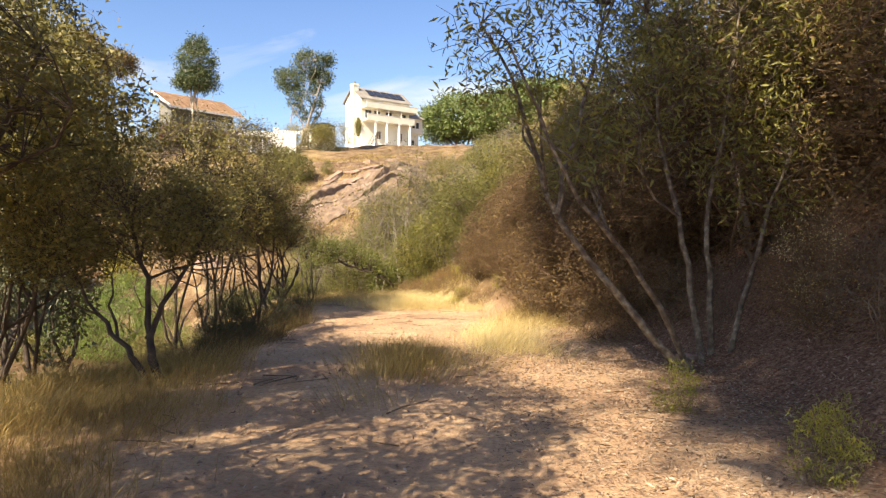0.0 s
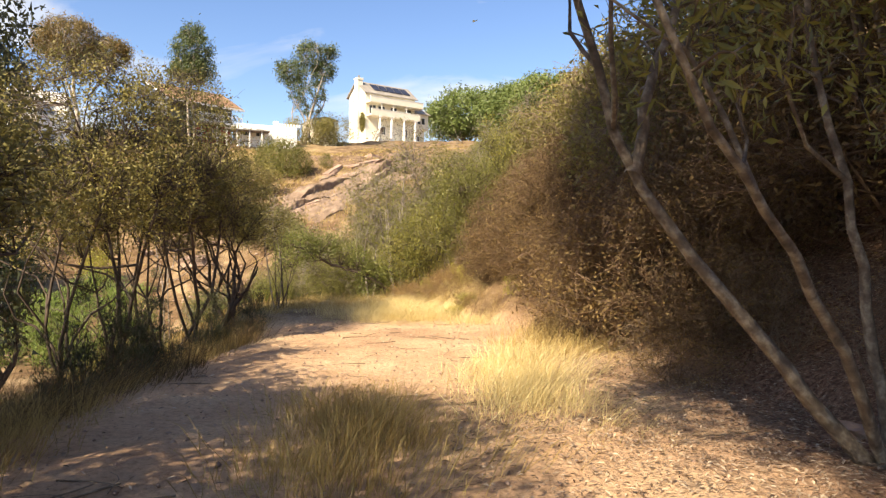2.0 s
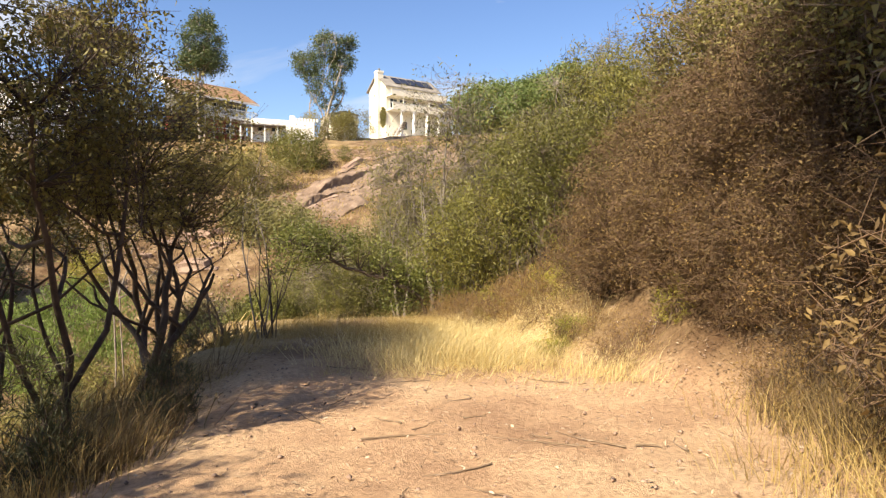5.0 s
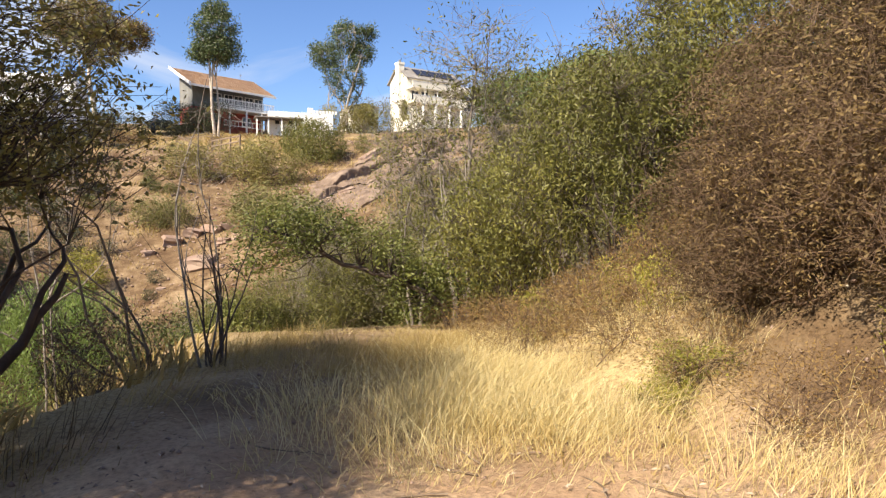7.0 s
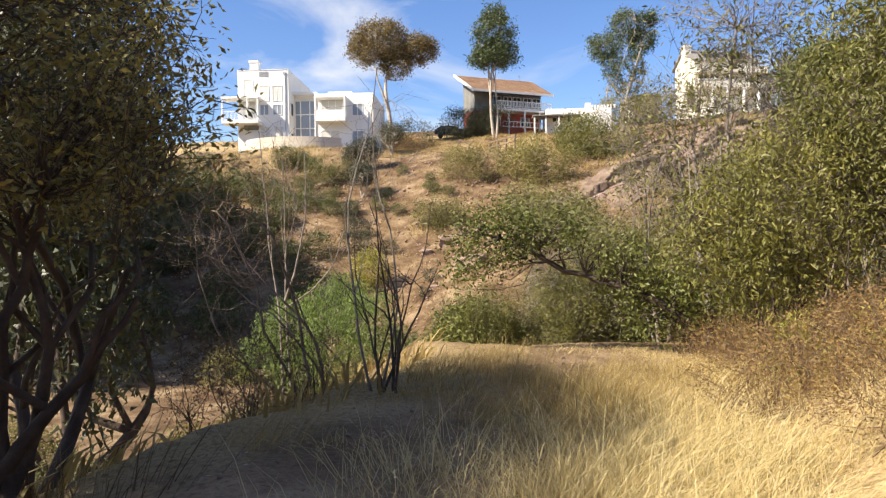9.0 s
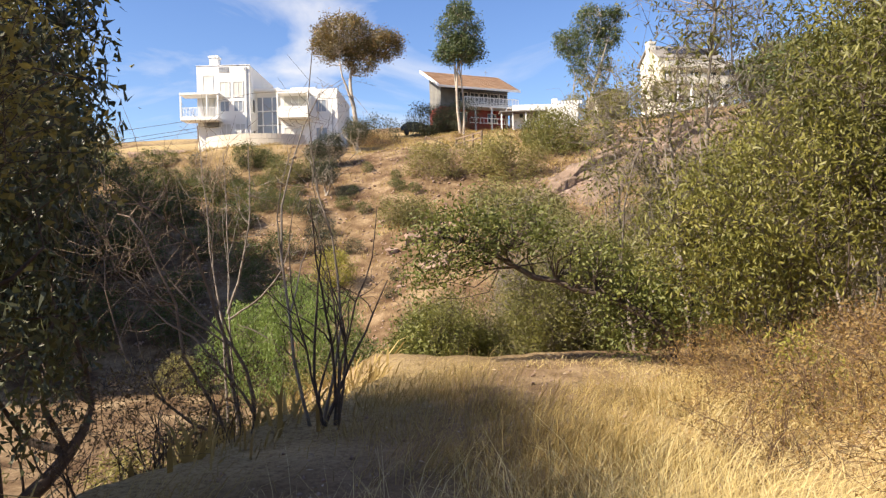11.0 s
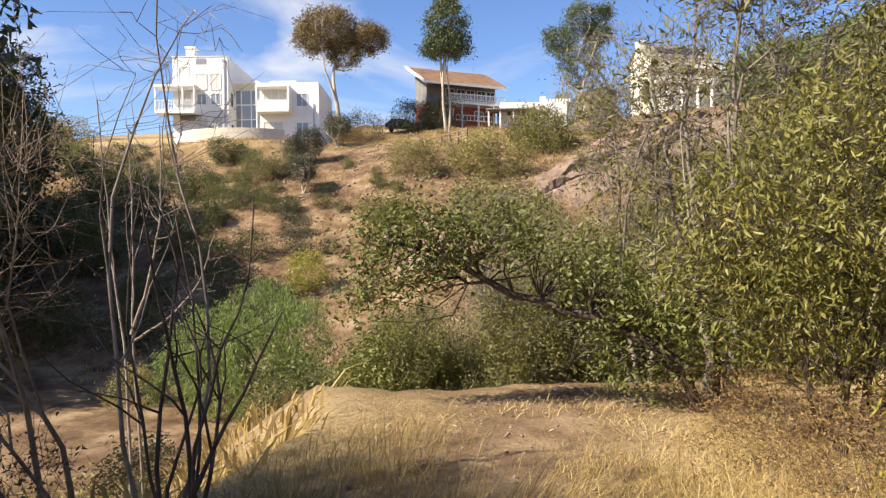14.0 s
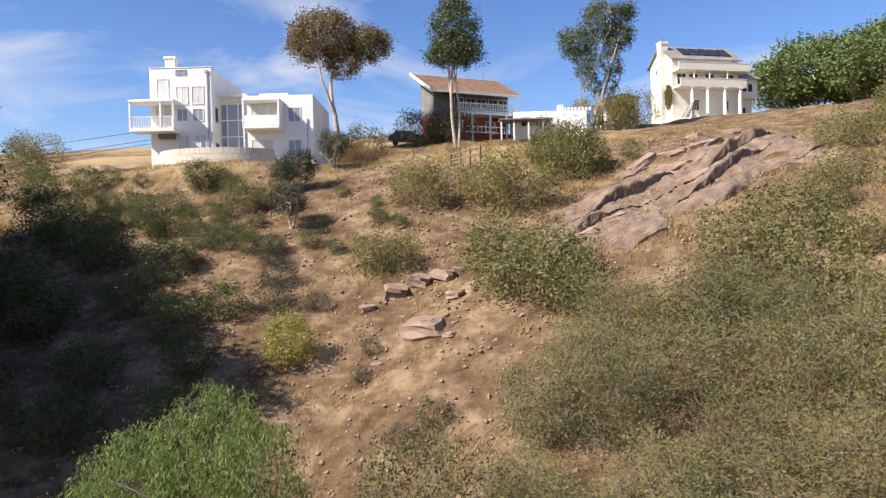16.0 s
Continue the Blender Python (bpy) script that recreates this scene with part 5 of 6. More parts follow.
def red_house():
    """A long house with a tan tile roof, a dark gable with white barge boards and a railed deck over a red storey."""
    h = thing("red_house", pose(-37.8, 97.5, 17.3, 0, 0, 49.0), "red house with a tan tile roof and white-railed deck", "house")
    L, D = 10.6, 5.6
    part("wall", boxes((0.3, L - 0.3, 1.6, D - 0.3, -2.0, 2.0), bevel=0.02), M_RED, h, "red boarded lower storey")
    part("wall", boxes((0.3, L - 0.3, 1.6, D - 0.3, 2.0, 4.4), bevel=0.02), M_DARKSIDE, h, "dark boarded upper storey")
    g = prism([(0.3, 4.4), (D - 0.3, 4.4), (D - 0.3, 7.0)], 0.3, L - 0.3)
    g.transform(Matrix(((0, 1, 0, 0), (1, 0, 0, 0), (0, 0, 1, 0), (0, 0, 0, 1))))
    bmesh.ops.recalc_face_normals(g, faces=g.faces)
    part("gable", g, M_DARKSIDE, h, "dark boarded gable")

    def course(t0, t1, lift):
        bm = bmesh.new()
        y0, y1 = -0.6 + (D + 0.6) * t0, -0.6 + (D + 0.6) * t1
        z0, z1 = 4.2 + 3.2 * t0, 4.2 + 3.2 * t1
        vs = [bm.verts.new(p) for p in ((-0.9, y0, z0 + lift), (L + 0.4, y0, z0 + lift), (L + 0.4, y1, z1 + 0.01), (-0.9, y1, z1 + 0.01),
                                        (-0.9, y0, z0 - 0.06), (L + 0.4, y0, z0 - 0.06), (L + 0.4, y1, z1 - 0.1), (-0.9, y1, z1 - 0.1))]
        for f in ((0, 1, 2, 3), (7, 6, 5, 4), (0, 4, 5, 1), (1, 5, 6, 2), (2, 6, 7, 3), (3, 7, 4, 0)):
            bm.faces.new([vs[k] for k in f])
        bmesh.ops.recalc_face_normals(bm, faces=bm.faces)
        return bm
    roof = part("roof", course(0, 1, 0.0), M_TILE, h, "tan tile roof slope")
    for i in range(16):
        part("tile_course", course(i / 16, (i + 1.1) / 16, 0.1), M_TILE, roof)
    b = prism([(-0.6, 4.0), (D, 7.2), (D, 7.55), (-0.6, 4.4)], -1.0, -0.85)
    b.transform(Matrix(((0, 1, 0, 0), (1, 0, 0, 0), (0, 0, 1, 0), (0, 0, 0, 1))))
    bmesh.ops.recalc_face_normals(b, faces=b.faces)
    part("barge_board", b, M_TRIM, h)
    part("fascia", boxes((-0.9, L + 0.4, -0.68, -0.58, 4.0, 4.28)), M_TRIM, h)
    part("deck", boxes((2.6, L + 0.2, -0.4, 1.6, 1.8, 2.05), bevel=0.02), M_TRIM, h)
    railing(h, "deck_rail", 2.6, L + 0.2, -0.35, 2.05, 1.05, 0.22, M_TRIM, 0.05)
    for x in (4.4, 6.8, 9.0, L):
        part("deck_post", boxes((x - 0.09, x + 0.09, -0.3, -0.12, -2.0, 1.8)), M_TRIM, h)
    for x in (3.6, 5.2, 6.6, 8.2, 9.6):
        window(h, x, 1.6, 2.9, 1.1, 1.1, 1)
    for x in (3.4, 7.8):
        window(h, x, 1.6, 0.2, 1.2, 1.1, 1)
    railing(h, "stair_rail", 3.0, 9.5, -1.4, -0.6, 0.8, 0.5, M_TRIM, 0.04)
    part("antenna", boxes((8.9, 8.94, 5.2, 5.24, 6.9, 8.2), (8.7, 9.15, 5.2, 5.24, 7.9, 7.93)), M_METAL, h)


red_house()


def low_white_house():
    """A low white building with a crenellated wall, and a grey-roofed shelter on posts before it."""
    h = thing("low_house", pose(-30.6, 103.6, 16.8, 0, 0, 24.5), "low white building with a notched parapet", "house")
    part("wall", boxes((0, 8.6, 0, 5, -1, 2.6), (5.2, 5.9, 0, 0.6, 2.6, 3.3), bevel=0.03), M_WHITE, h)
    for i in range(8):
        part("merlon", boxes((5.95 + i * 0.42, 6.2 + i * 0.42, 0.0, 0.25, 2.6, 3.0)), M_WHITE, h)
    for x in (1.4, 3.2):
        window(h, x, 0, 0.9, 1.1, 1.0, 1)
    s = thing("shelter", pose(-31.6, 101.2, 15.9, 0, 0, 24.5), "grey-roofed open shelter on white posts", "shelter")
    bm = boxes((0.0, 6.2, -0.2, 2.6, 2.25, 2.4), bevel=0.02)
    part("roof", bm, M_GREYROOF, s)
    for x in (0.25, 1.7, 3.4, 5.1):
        part("post", boxes((x - 0.09, x + 0.09, 0, 0.18, -1.2, 2.25)), M_TRIM, s)
    part("beam", boxes((0, 6.2, 0, 0.15, 2.05, 2.25)), M_WOOD, s)
    w = thing("side_house", pose(-22.6, 118.0, 19.0, 0, 0, 28.0), "pale cream house half hidden by a eucalyptus", "house")
    part("wall", boxes((0, 4.4, 0, 6, -1, 3.8), bevel=0.03), M_CREAM, w)
    g = prism([(-0.3, 3.75), (4.7, 3.75), (2.2, 4.3)], -0.3, 6.3)
    part("roof", g, M_GREYROOF, w)
    for x in (1.2, 3.2):
        window(w, x, 0, 2.2, 1.1, 1.2, 1)


low_white_house()


def cream_house():
    """A three-storey house with a columned porch, two balconies, a grey roof with solar panels and a lower wing."""
    h = thing("cream_house", pose(-15.0, 134.2, 22.6, 0, 0, 37.0), "cream three-storey house with white columns and two balconies", "house")
    L, D = 11.4, 8.1
    part("wall", boxes((0, L, 1.8, D, -1.0, 8.7), bevel=0.03), M_CREAM, h, "cream main block")
    g = prism([(1.8, 8.7), (D, 8.7), (D / 2 + 0.9, 11.2)], 0.0, L)
    g.transform(Matrix(((0, 1, 0, 0), (1, 0, 0, 0), (0, 0, 1, 0), (0, 0, 0, 1))))
    bmesh.ops.recalc_face_normals(g, faces=g.faces)
    part("gable", g, M_CREAM, h)
    for s in (0, 1):
        bm = bmesh.new()
        yc = D / 2 + 0.9
        y0 = 1.2 if not s else D + 0.5
        vs = [bm.verts.new(p) for p in ((-0.4, y0, 8.55), (L + 0.4, y0, 8.55), (L + 0.4, yc, 11.35), (-0.4, yc, 11.35), (-0.4, y0, 8.37), (L + 0.4, y0, 8.37), (L + 0.4, yc, 11.15), (-0.4, yc, 11.15))]
        for f in ((0, 1, 2, 3), (7, 6, 5, 4), (0, 4, 5, 1), (1, 5, 6, 2), (2, 6, 7, 3), (3, 7, 4, 0)):
            bm.faces.new([vs[k] for k in f])
        bmesh.ops.recalc_face_normals(bm, faces=bm.faces)
        part("roof", bm, M_GREYROOF, h, "grey shingle roof slope")
    sl = math.atan2(2.8, D / 2 - 0.3)
    for i in range(5):
        bm = boxes((0, 1.5, 0, 2.4, 0.06, 0.12))
        bm.transform(Matrix.Translation((2.2 + i * 1.7, 2.2, 9.36)) @ Matrix.Rotation(sl, 4, "X"))
        part("solar_panel", bm, M_SOLAR, h)
    part("chimney", boxes((-0.7, 0.5, 3.6, 4.8, -1.0, 11.6), (-0.78, 0.58, 3.52, 4.88, 11.3, 11.7), bevel=0.02), M_CREAM, h)
    part("chimney_pot", boxes((-0.25, 0.05, 4.0, 4.3, 11.7, 12.2)), M_DARKSIDE, h)
    # balconies
    for z, x0, x1, rail in ((6.8, 0.0, L + 0.7, 0.85), (4.3, 0.2, L, 0.95)):
        b = part("balcony", boxes((x0, x1, -0.2, 1.8, z - 0.28, z), bevel=0.02), M_CREAM, h)
        part("parapet", boxes((x0, x1, -0.2, -0.08, z, z + rail), bevel=0.01), M_CREAM, b)
        part("handrail", boxes((x0 - 0.03, x1 + 0.03, -0.24, -0.04, z + rail, z + rail + 0.08)), M_TRIM, b)
    for x in (2.6, 5.2, 8.2):
        part("post", boxes((x - 0.07, x + 0.07, -0.1, 0.04, 5.3, 6.62)), M_TRIM, h)
    # porch columns
    for x in (2.3, 4.9, 7.8, 10.4):
        c = bmesh.new()
        bmesh.ops.create_cone(c, cap_ends=True, segments=14, radius1=0.3, radius2=0.26, depth=4.4, matrix=Matrix.Translation((x, 0.1, 1.9)))
        box(c, x - 0.4, x + 0.4, -0.3, 0.5, -0.9, -0.3)
        box(c, x - 0.36, x + 0.36, -0.26, 0.46, 3.85, 4.03)
        part("column", c, M_TRIM, h)
    for x, w in ((4.0, 0.9), (9.1, 0.9)):
        window(h, x, 1.8, 0.9, w, 1.5, 1)
    for x in (3.1, 4.4, 8.6, 9.6):
        window(h, x, 1.8, 7.5, 0.8, 0.7, 0)
    for x in (1.6, 3.6, 6.4, 9.8):
        window(h, x, 1.8, 4.75, 1.4, 1.6, 1)
    side_window(h, 0.0, 6.0, 7.2, 0.7, 0.6)
    # outside stair at the corner
    for i in range(9):
        part("step", boxes((0.2 + i * 0.2, 1.3 + i * 0.2, -0.9, -0.25, -0.6 + i * 0.28, -0.54 + i * 0.28)), M_WOOD, h)
    part("stringer", prism([(0.1, -0.9), (0.4, -0.9), (2.1, 1.9), (1.8, 1.9)], -0.95, -0.88), M_TRIM, h)
    # arched ornament of trained vine on the gable side
    rngv = np.random.default_rng(5)
    a = rngv.uniform(0, 2 * np.pi, 900)
    r = np.sqrt(rngv.uniform(0, 1, 900))
    cen = np.stack([np.full(900, -0.08) - rngv.uniform(0, 0.15, 900), 2.6 + 0.9 * r * np.cos(a), 3.0 + 1.9 * r * np.sin(a)], -1)
    v, f = leaf_blades(rngv, cen, 0.3, 0.2)
    tagged(part("climbing_vine", mesh_from("climbing_vine", v, [f], M_SAGE), None, h), "dry climbing vine on the gable wall")
    # lower wing
    part("wing", boxes((L, L + 3.6, 2.2, 8.0, 2.9, 6.0), (L, L + 3.0, 2.8, 8.0, -1.2, 2.9), bevel=0.02), M_CREAM, h, "cream side wing")
    g = prism([(1.7, 5.95), (8.4, 5.95), (5.0, 7.6)], L - 0.2, L + 4.0)
    g.transform(Matrix(((0, 1, 0, 0), (1, 0, 0, 0), (0, 0, 1, 0), (0, 0, 0, 1))))
    bmesh.ops.recalc_face_normals(g, faces=g.faces)
    part("wing_roof", g, M_GREYROOF, h)
    for x in (L + 1.3, L + 2.3):
        window(h, x, 2.2, 4.0, 0.75, 1.2, 0)
    window(h, L + 1.3, 2.8, 0.6, 1.1, 1.0, 1)
    part("porch_floor", boxes((0.0, L, -0.5, 1.8, -1.4, -0.9), bevel=0.02), M_TRIM, h)


cream_house()


# ---- trees on the ridge ----
EUC_UMB = plant_meshes("umbrella_euc", M_PALEBARK, M_RUST, seed=41, crowns=[((-1.2, 0, 12.4), (3.4, 3.0, 2.2), 3), ((3.0, 0.4, 11.4), (2.2, 2.2, 1.4), 1.2), ((-3.4, 0.2, 11.0), (1.6, 1.8, 1.1), 0.6), ((0.6, 0, 9.4), (1.7, 1.5, 1.2), 0.5)],
                       stems=1, base_r=0.3, spread=0.02, clumps=420, leaves=64, sigma=0.34, leaf=(0.24, 0.11), shell=0.6, simple=True, sides=7, twig_r=0.035, sag=0.05, stem_top=0.7)
EUC_TWIN = plant_meshes("twin_euc", M_PALEBARK, M_EUCA, seed=42, crowns=[((0, 0, 13.6), (2.4, 2.2, 2.2), 2), ((0.6, 0.2, 10.8), (2.7, 2.2, 1.7), 2), ((-1.2, 0, 10.2), (1.8, 1.6, 1.2), 1), ((0.2, 0, 15.6), (1.3, 1.3, 1.2), 0.7)],
                        stems=2, base_r=0.2, spread=0.5, clumps=260, leaves=46, sigma=0.34, leaf=(0.32, 0.13), droop=0.6, shell=0.5, sides=7, twig_r=0.03, sag=0.03, stem_top=0.85)
EUC_BIG = plant_meshes("big_euc", M_PALEBARK, M_EUCA, seed=43, crowns=[((0.5, 0, 14.5), (2.4, 2.2, 2.2), 2), ((-2.6, 0, 11.5), (2.4, 2.0, 2.0), 2), ((2.8, 0, 12.2), (1.9, 1.8, 1.8), 1.4), ((0, 0, 8.6), (3.4, 2.4, 2.2), 1.6), ((4.0, 0, 15.3), (1.2, 1.2, 1.0), 0.7), ((0.5, 0, 6.0), (2.0, 1.6, 1.4), 0.5)],
                       stems=6, base_r=0.2, spread=0.9, clumps=360, leaves=40, sigma=0.34, leaf=(0.32, 0.13), droop=0.6, shell=0.45, sides=7, twig_r=0.03, sag=0.06)
ROUND_TREE = plant_meshes("round_tree", M_BARK, M_PINE, seed=44, crowns=[((0, 0, 6.2), (5.2, 4.8, 3.4), 3), ((3.6, 0, 5.6), (3.2, 3.0, 2.6), 1), ((-3.4, 0, 5.2), (3.0, 3.0, 2.4), 1)],
                          stems=5, base_r=0.2, spread=0.6, clumps=420, leaves=42, sigma=0.5, leaf=(0.4, 0.22), shell=0.75, simple=True, sides=6, twig_r=0.03)
SMALL_TREE = plant_meshes("small_tree", M_PALEBARK, M_DARKLEAF, seed=45, crowns=[((0, 0, 2.2), (1.3, 1.3, 1.1), 1)],
                          stems=2, base_r=0.12, spread=0.05, clumps=170, leaves=28, sigma=0.22, leaf=(0.14, 0.06), shell=0.6, sides=6, twig_r=0.012, sag=0.04)
DARK_PINE = plant_meshes("dark_pine", M_DARKBARK, M_DARKLEAF, seed=46, crowns=[((0, 0, 6.5), (2.9, 2.9, 3.4), 3), ((0.5, 0, 10.0), (1.6, 1.6, 1.9), 1), ((0, 0, 3.0), (2.6, 2.6, 1.6), 1)],
                         stems=3, base_r=0.2, spread=0.2, clumps=340, leaves=44, sigma=0.34, leaf=(0.26, 0.1), shell=0.6, simple=True, sides=6, twig_r=0.02)
plant("umbrella_eucalyptus", EUC_UMB, -45.6, 89.2, "umbrella-crowned eucalyptus with rusty foliage behind the house", "tree", 24, 1.08)
plant("eucalyptus", EUC_TWIN, -31.75, 88.9, "slender pale-trunked eucalyptus beside the red house", "tree", 24, 0.92)
plant("eucalyptus", EUC_BIG, -23.2, 116.0, "tall open-crowned eucalyptus on the ridge", "tree", 24, 1.0)
row("round_tree", ROUND_TREE, [(3.5, 156.0, 1.5), (13.0, 156.0, 1.5), (13.5, 142.0, 1.3), (18.5, 139.0, 1.4), (24.0, 150.0, 1.6)], "dense round green tree on the ridge", "tree", "round trees")
row("small_tree", SMALL_TREE, [(-31.2, 61.0, 0.85), (-34.4, 66.4, 0.95), (-35.6, 66.0, 0.7), (-35.2, 72.0, 0.9)], "small dark tree with a pale trunk on the slope", "tree", "small slope trees")
row("ridge_bush", DARK_FAR, [(-43.6, 86.0, 1.9), (-41.2, 86.8, 1.7), (-44.6, 84.0, 1.5), (-45.2, 83.0, 1.4), (-35.2, 97.4, 1.7), (-38.6, 95.6, 1.6), (-39.8, 95.4, 1.7), (-36.4, 96.2, 1.2), (-37.2, 97.2, 1.5)], "dark-green bush on the ridge beside a house", "bush", "ridge bushes", 1.15)
row("yellow_shrub", LOW_BROWN, [(-34.0, 75.0, 2.0), (-35.6, 76.4, 2.2), (-36.8, 75.6, 1.8), (-24.0, 84.0, 1.5), (-27.0, 84.5, 1.4), (-30.0, 85.0, 1.5), (-22.0, 82.0, 1.6), (-28.6, 81.0, 1.4)], "rusty-yellow dry shrub below the ridge", "shrub", "rusty shrubs")
# this row is added left of the view to shade the far slope
row("dark_tree", DARK_PINE, [(-42.0, 40.0, 1.6), (-37.0, 35.5, 1.6), (-46.0, 44.0, 1.5), (-53.0, 46.0, 1.6), (-35.0, 37.0, 1.5), (-40.0, 38.0, 1.5), (-32.0, 33.0, 1.0), (-45.5, 41.0, 1.2), (-37.0, 33.0, 1.2), (-38.5, 42.0, 1.2), (-43.0, 46.0, 1.2), (-49.5, 47.0, 1.1)], "tall dark evergreen, one of a group mostly added out of view for shade", "tree", "dark ravine trees")
plant("dark_tree", DARK_PINE, -15.4, 25.7, "tall dark evergreen, one of a group mostly added out of view for shade", "tree", 40, 0.8, 1.75, "dark ravine trees")
row("ridge_scrub", OLIVE_FAR, [(-20.0, 115.0, 2.0), (-18.0, 117.0, 2.2), (-24.6, 113.0, 1.8), (-21.6, 114.4, 1.8)], "olive bush on the ridge below the cream house", "bush", "ridge scrub", 1.2)
row("far_tree", OLIVE_FAR, [(-64.0, 66.0, 2.0), (-70.0, 72.0, 2.2)], "scrubby tree on the grassy brow", "tree", "brow trees")


# ---- rocks, fences, wires ----
def rock_mesh(seed, sx, sy, sz, rough=0.16, cuts=3):
    bm = bmesh.new()
    bmesh.ops.create_cube(bm, size=2.0)
    bmesh.ops.subdivide_edges(bm, edges=bm.edges, cuts=cuts, use_grid_fill=True)
    for v in bm.verts:
        p = v.co.copy()
        q = p.normalized() * 1.25
        p = p * 0.72 + q * 0.28
        n = noise.noise_vector(p * 0.9 + Vector((seed * 3.1, seed * 1.7, seed)))
        n2 = noise.noise_vector(p * 2.6 + Vector((seed, seed * 2.3, seed * 5.1)))
        p += n * rough * 2 + n2 * rough * 0.7
        v.co = Vector((p.x * sx, p.y * sy, p.z * sz))
    me = bpy.data.meshes.new("rock")
    bm.to_mesh(me)
    bm.free()
    me.materials.append(M_ROCK)
    return me


def place_rock(name, me, x, y, rot, label, group, sink=0.1):
    ob = new(name, me)
    ob.matrix_world = pose(x, y, gz(x, y) - sink, *rot)
    return tagged(ob, label, "rock", group)


SLABS = [rock_mesh(k, 1.5, 0.95, 0.42, 0.2, 6) for k in (1, 2, 3, 8)]
LUMPS = [rock_mesh(k, 0.5, 0.42, 0.3, 0.2, 2) for k in (4, 5, 6, 7)]
def outcrop():
    """Bedded sandstone breaking out of the slope: thin beds, each ending in an undercut ledge."""
    strike, dip = np.array([0.64, 0.768]), np.array([0.768, -0.64])
    us, vs = np.linspace(-10, 12, 150), np.linspace(-5, 5.5, 150)
    U, V = np.meshgrid(us, vs)
    X, Y = -9.2 + strike[0] * U + dip[0] * V, 66.4 + strike[1] * U + dip[1] * V
    W = V + 0.16 * wobble(U, V, 0.3, 2) + 0.1 * wobble(U, V, 1.3, 5)
    bed = W / 1.9 + 0.3 * np.sin(W * 1.1)
    k, f = np.floor(bed), bed - np.floor(bed)
    edge = smooth(0.1, 0.9, f) * (1 - smooth(0.95, 1.0, f))
    thick = 0.62 * np.clip(-0.15 + 1.3 * np.sin(k * 2.4 + U * 0.5 + 1.1 * np.sin(k * 5.1)), 0, 1)
    mask = np.clip(1.25 - np.hypot((U - 0.6) / 9.5, V / 4.6) + 0.35 * wobble(U, V, 0.45, 8), 0, 1)
    mask = smooth(0.12, 0.4, mask)
    Z = ground_z(X, Y) + 0.1 * wobble(X, Y, 2.1, 9) - 0.28 * (1 - mask) + mask * (0.12 + edge * thick + 0.09 * wobble(U, V, 1.9, 3) + 0.06 * wobble(U, V, 5.0, 1) + 0.035 * np.random.default_rng(3).normal(size=U.shape))
    X = X + dip[0] * 0.25 * edge * mask
    Y = Y + dip[1] * 0.25 * edge * mask
    idx = np.arange(U.size).reshape(U.shape)
    q = np.stack([idx[:-1, :-1], idx[:-1, 1:], idx[1:, 1:], idx[1:, :-1]], -1).reshape(-1, 4)
    me = mesh_from("rock_outcrop", np.stack([X, Y, Z], -1).reshape(-1, 3), [q], M_LEDGE)
    tagged(part("rock_outcrop", me, None), "bedded pinkish sandstone outcrop with undercut ledges", "rock")


outcrop()
for i, (x, y, s) in enumerate(((-11.6, 63.2, 0.8), (-8.0, 68.3, 0.7), (-8.2, 64.2, 0.6), (-6.6, 66.4, 0.8), (-11.4, 72.0, 0.9), (-9.4, 70.4, 0.7), (-12.2, 67.8, 0.7), (-8.0, 75.0, 0.8), (-5.4, 76.4, 0.8), (-9.8, 73.4, 0.7), (-13.2, 61.4, 0.7))):
    ob = place_rock("rock_slab", SLABS[i % 4], x, y, (6 - (i * 7) % 15, -14 - (i * 5) % 11, 50 + (i * 23) % 31 - 15), "tilted slab of pinkish sandstone on the slope", "rock slabs", 0.1)
    ob.scale = (s * (0.6 + 0.25 * ((i * 5) % 3)), s * (0.7 + 0.25 * ((i * 7) % 4)), s * (0.7 + 0.2 * (i % 3)))
for i, (x, y, s) in enumerate(((-18.0, 53.0, 2.3), (-22.2, 55.0, 0.9), (-20.4, 57.4, 1.6), (-19.2, 57.8, 1.5), (-18.4, 58.2, 1.3), (-17.6, 55.6, 1.2), (-16.9, 55.9, 1.0), (-24.4, 59.2, 1.0), (-25.0, 58.8, 0.8),
                               (-21.4, 56.6, 1.9), (-10.8, 49.0, 1.4), (-12.0, 48.4, 0.9), (-14.0, 60.8, 1.1), (-13.0, 61.6, 1.0), (-15.2, 62.2, 0.9), (-23.6, 60.6, 0.9), (-25.8, 46.0, 0.9), (-23.2, 40.6, 0.8),
                               (-8.6, 83.0, 2.2), (-6.4, 84.0, 1.8), (-16.6, 52.4, 0.6), (-19.4, 51.0, 0.6), (-57.0, 71.0, 3.0), (-59.5, 71.5, 3.4), (-62.0, 71.0, 2.6), (-55.0, 72.0, 2.2))):
    ob = place_rock("rock", LUMPS[i % 4], x, y, (10, -8, i * 53), "weathered pinkish sandstone boulder on the slope", "boulders", 0.02)
    ob.scale = (s * 0.8, s * 0.72, s * 0.6)
ob = place_rock("boulder", LUMPS[1], 3.3, 9.2, (0, 0, 20), "small half-buried grey-brown stone", "", 0.05)
ob.scale = (0.35, 0.35, 0.35)


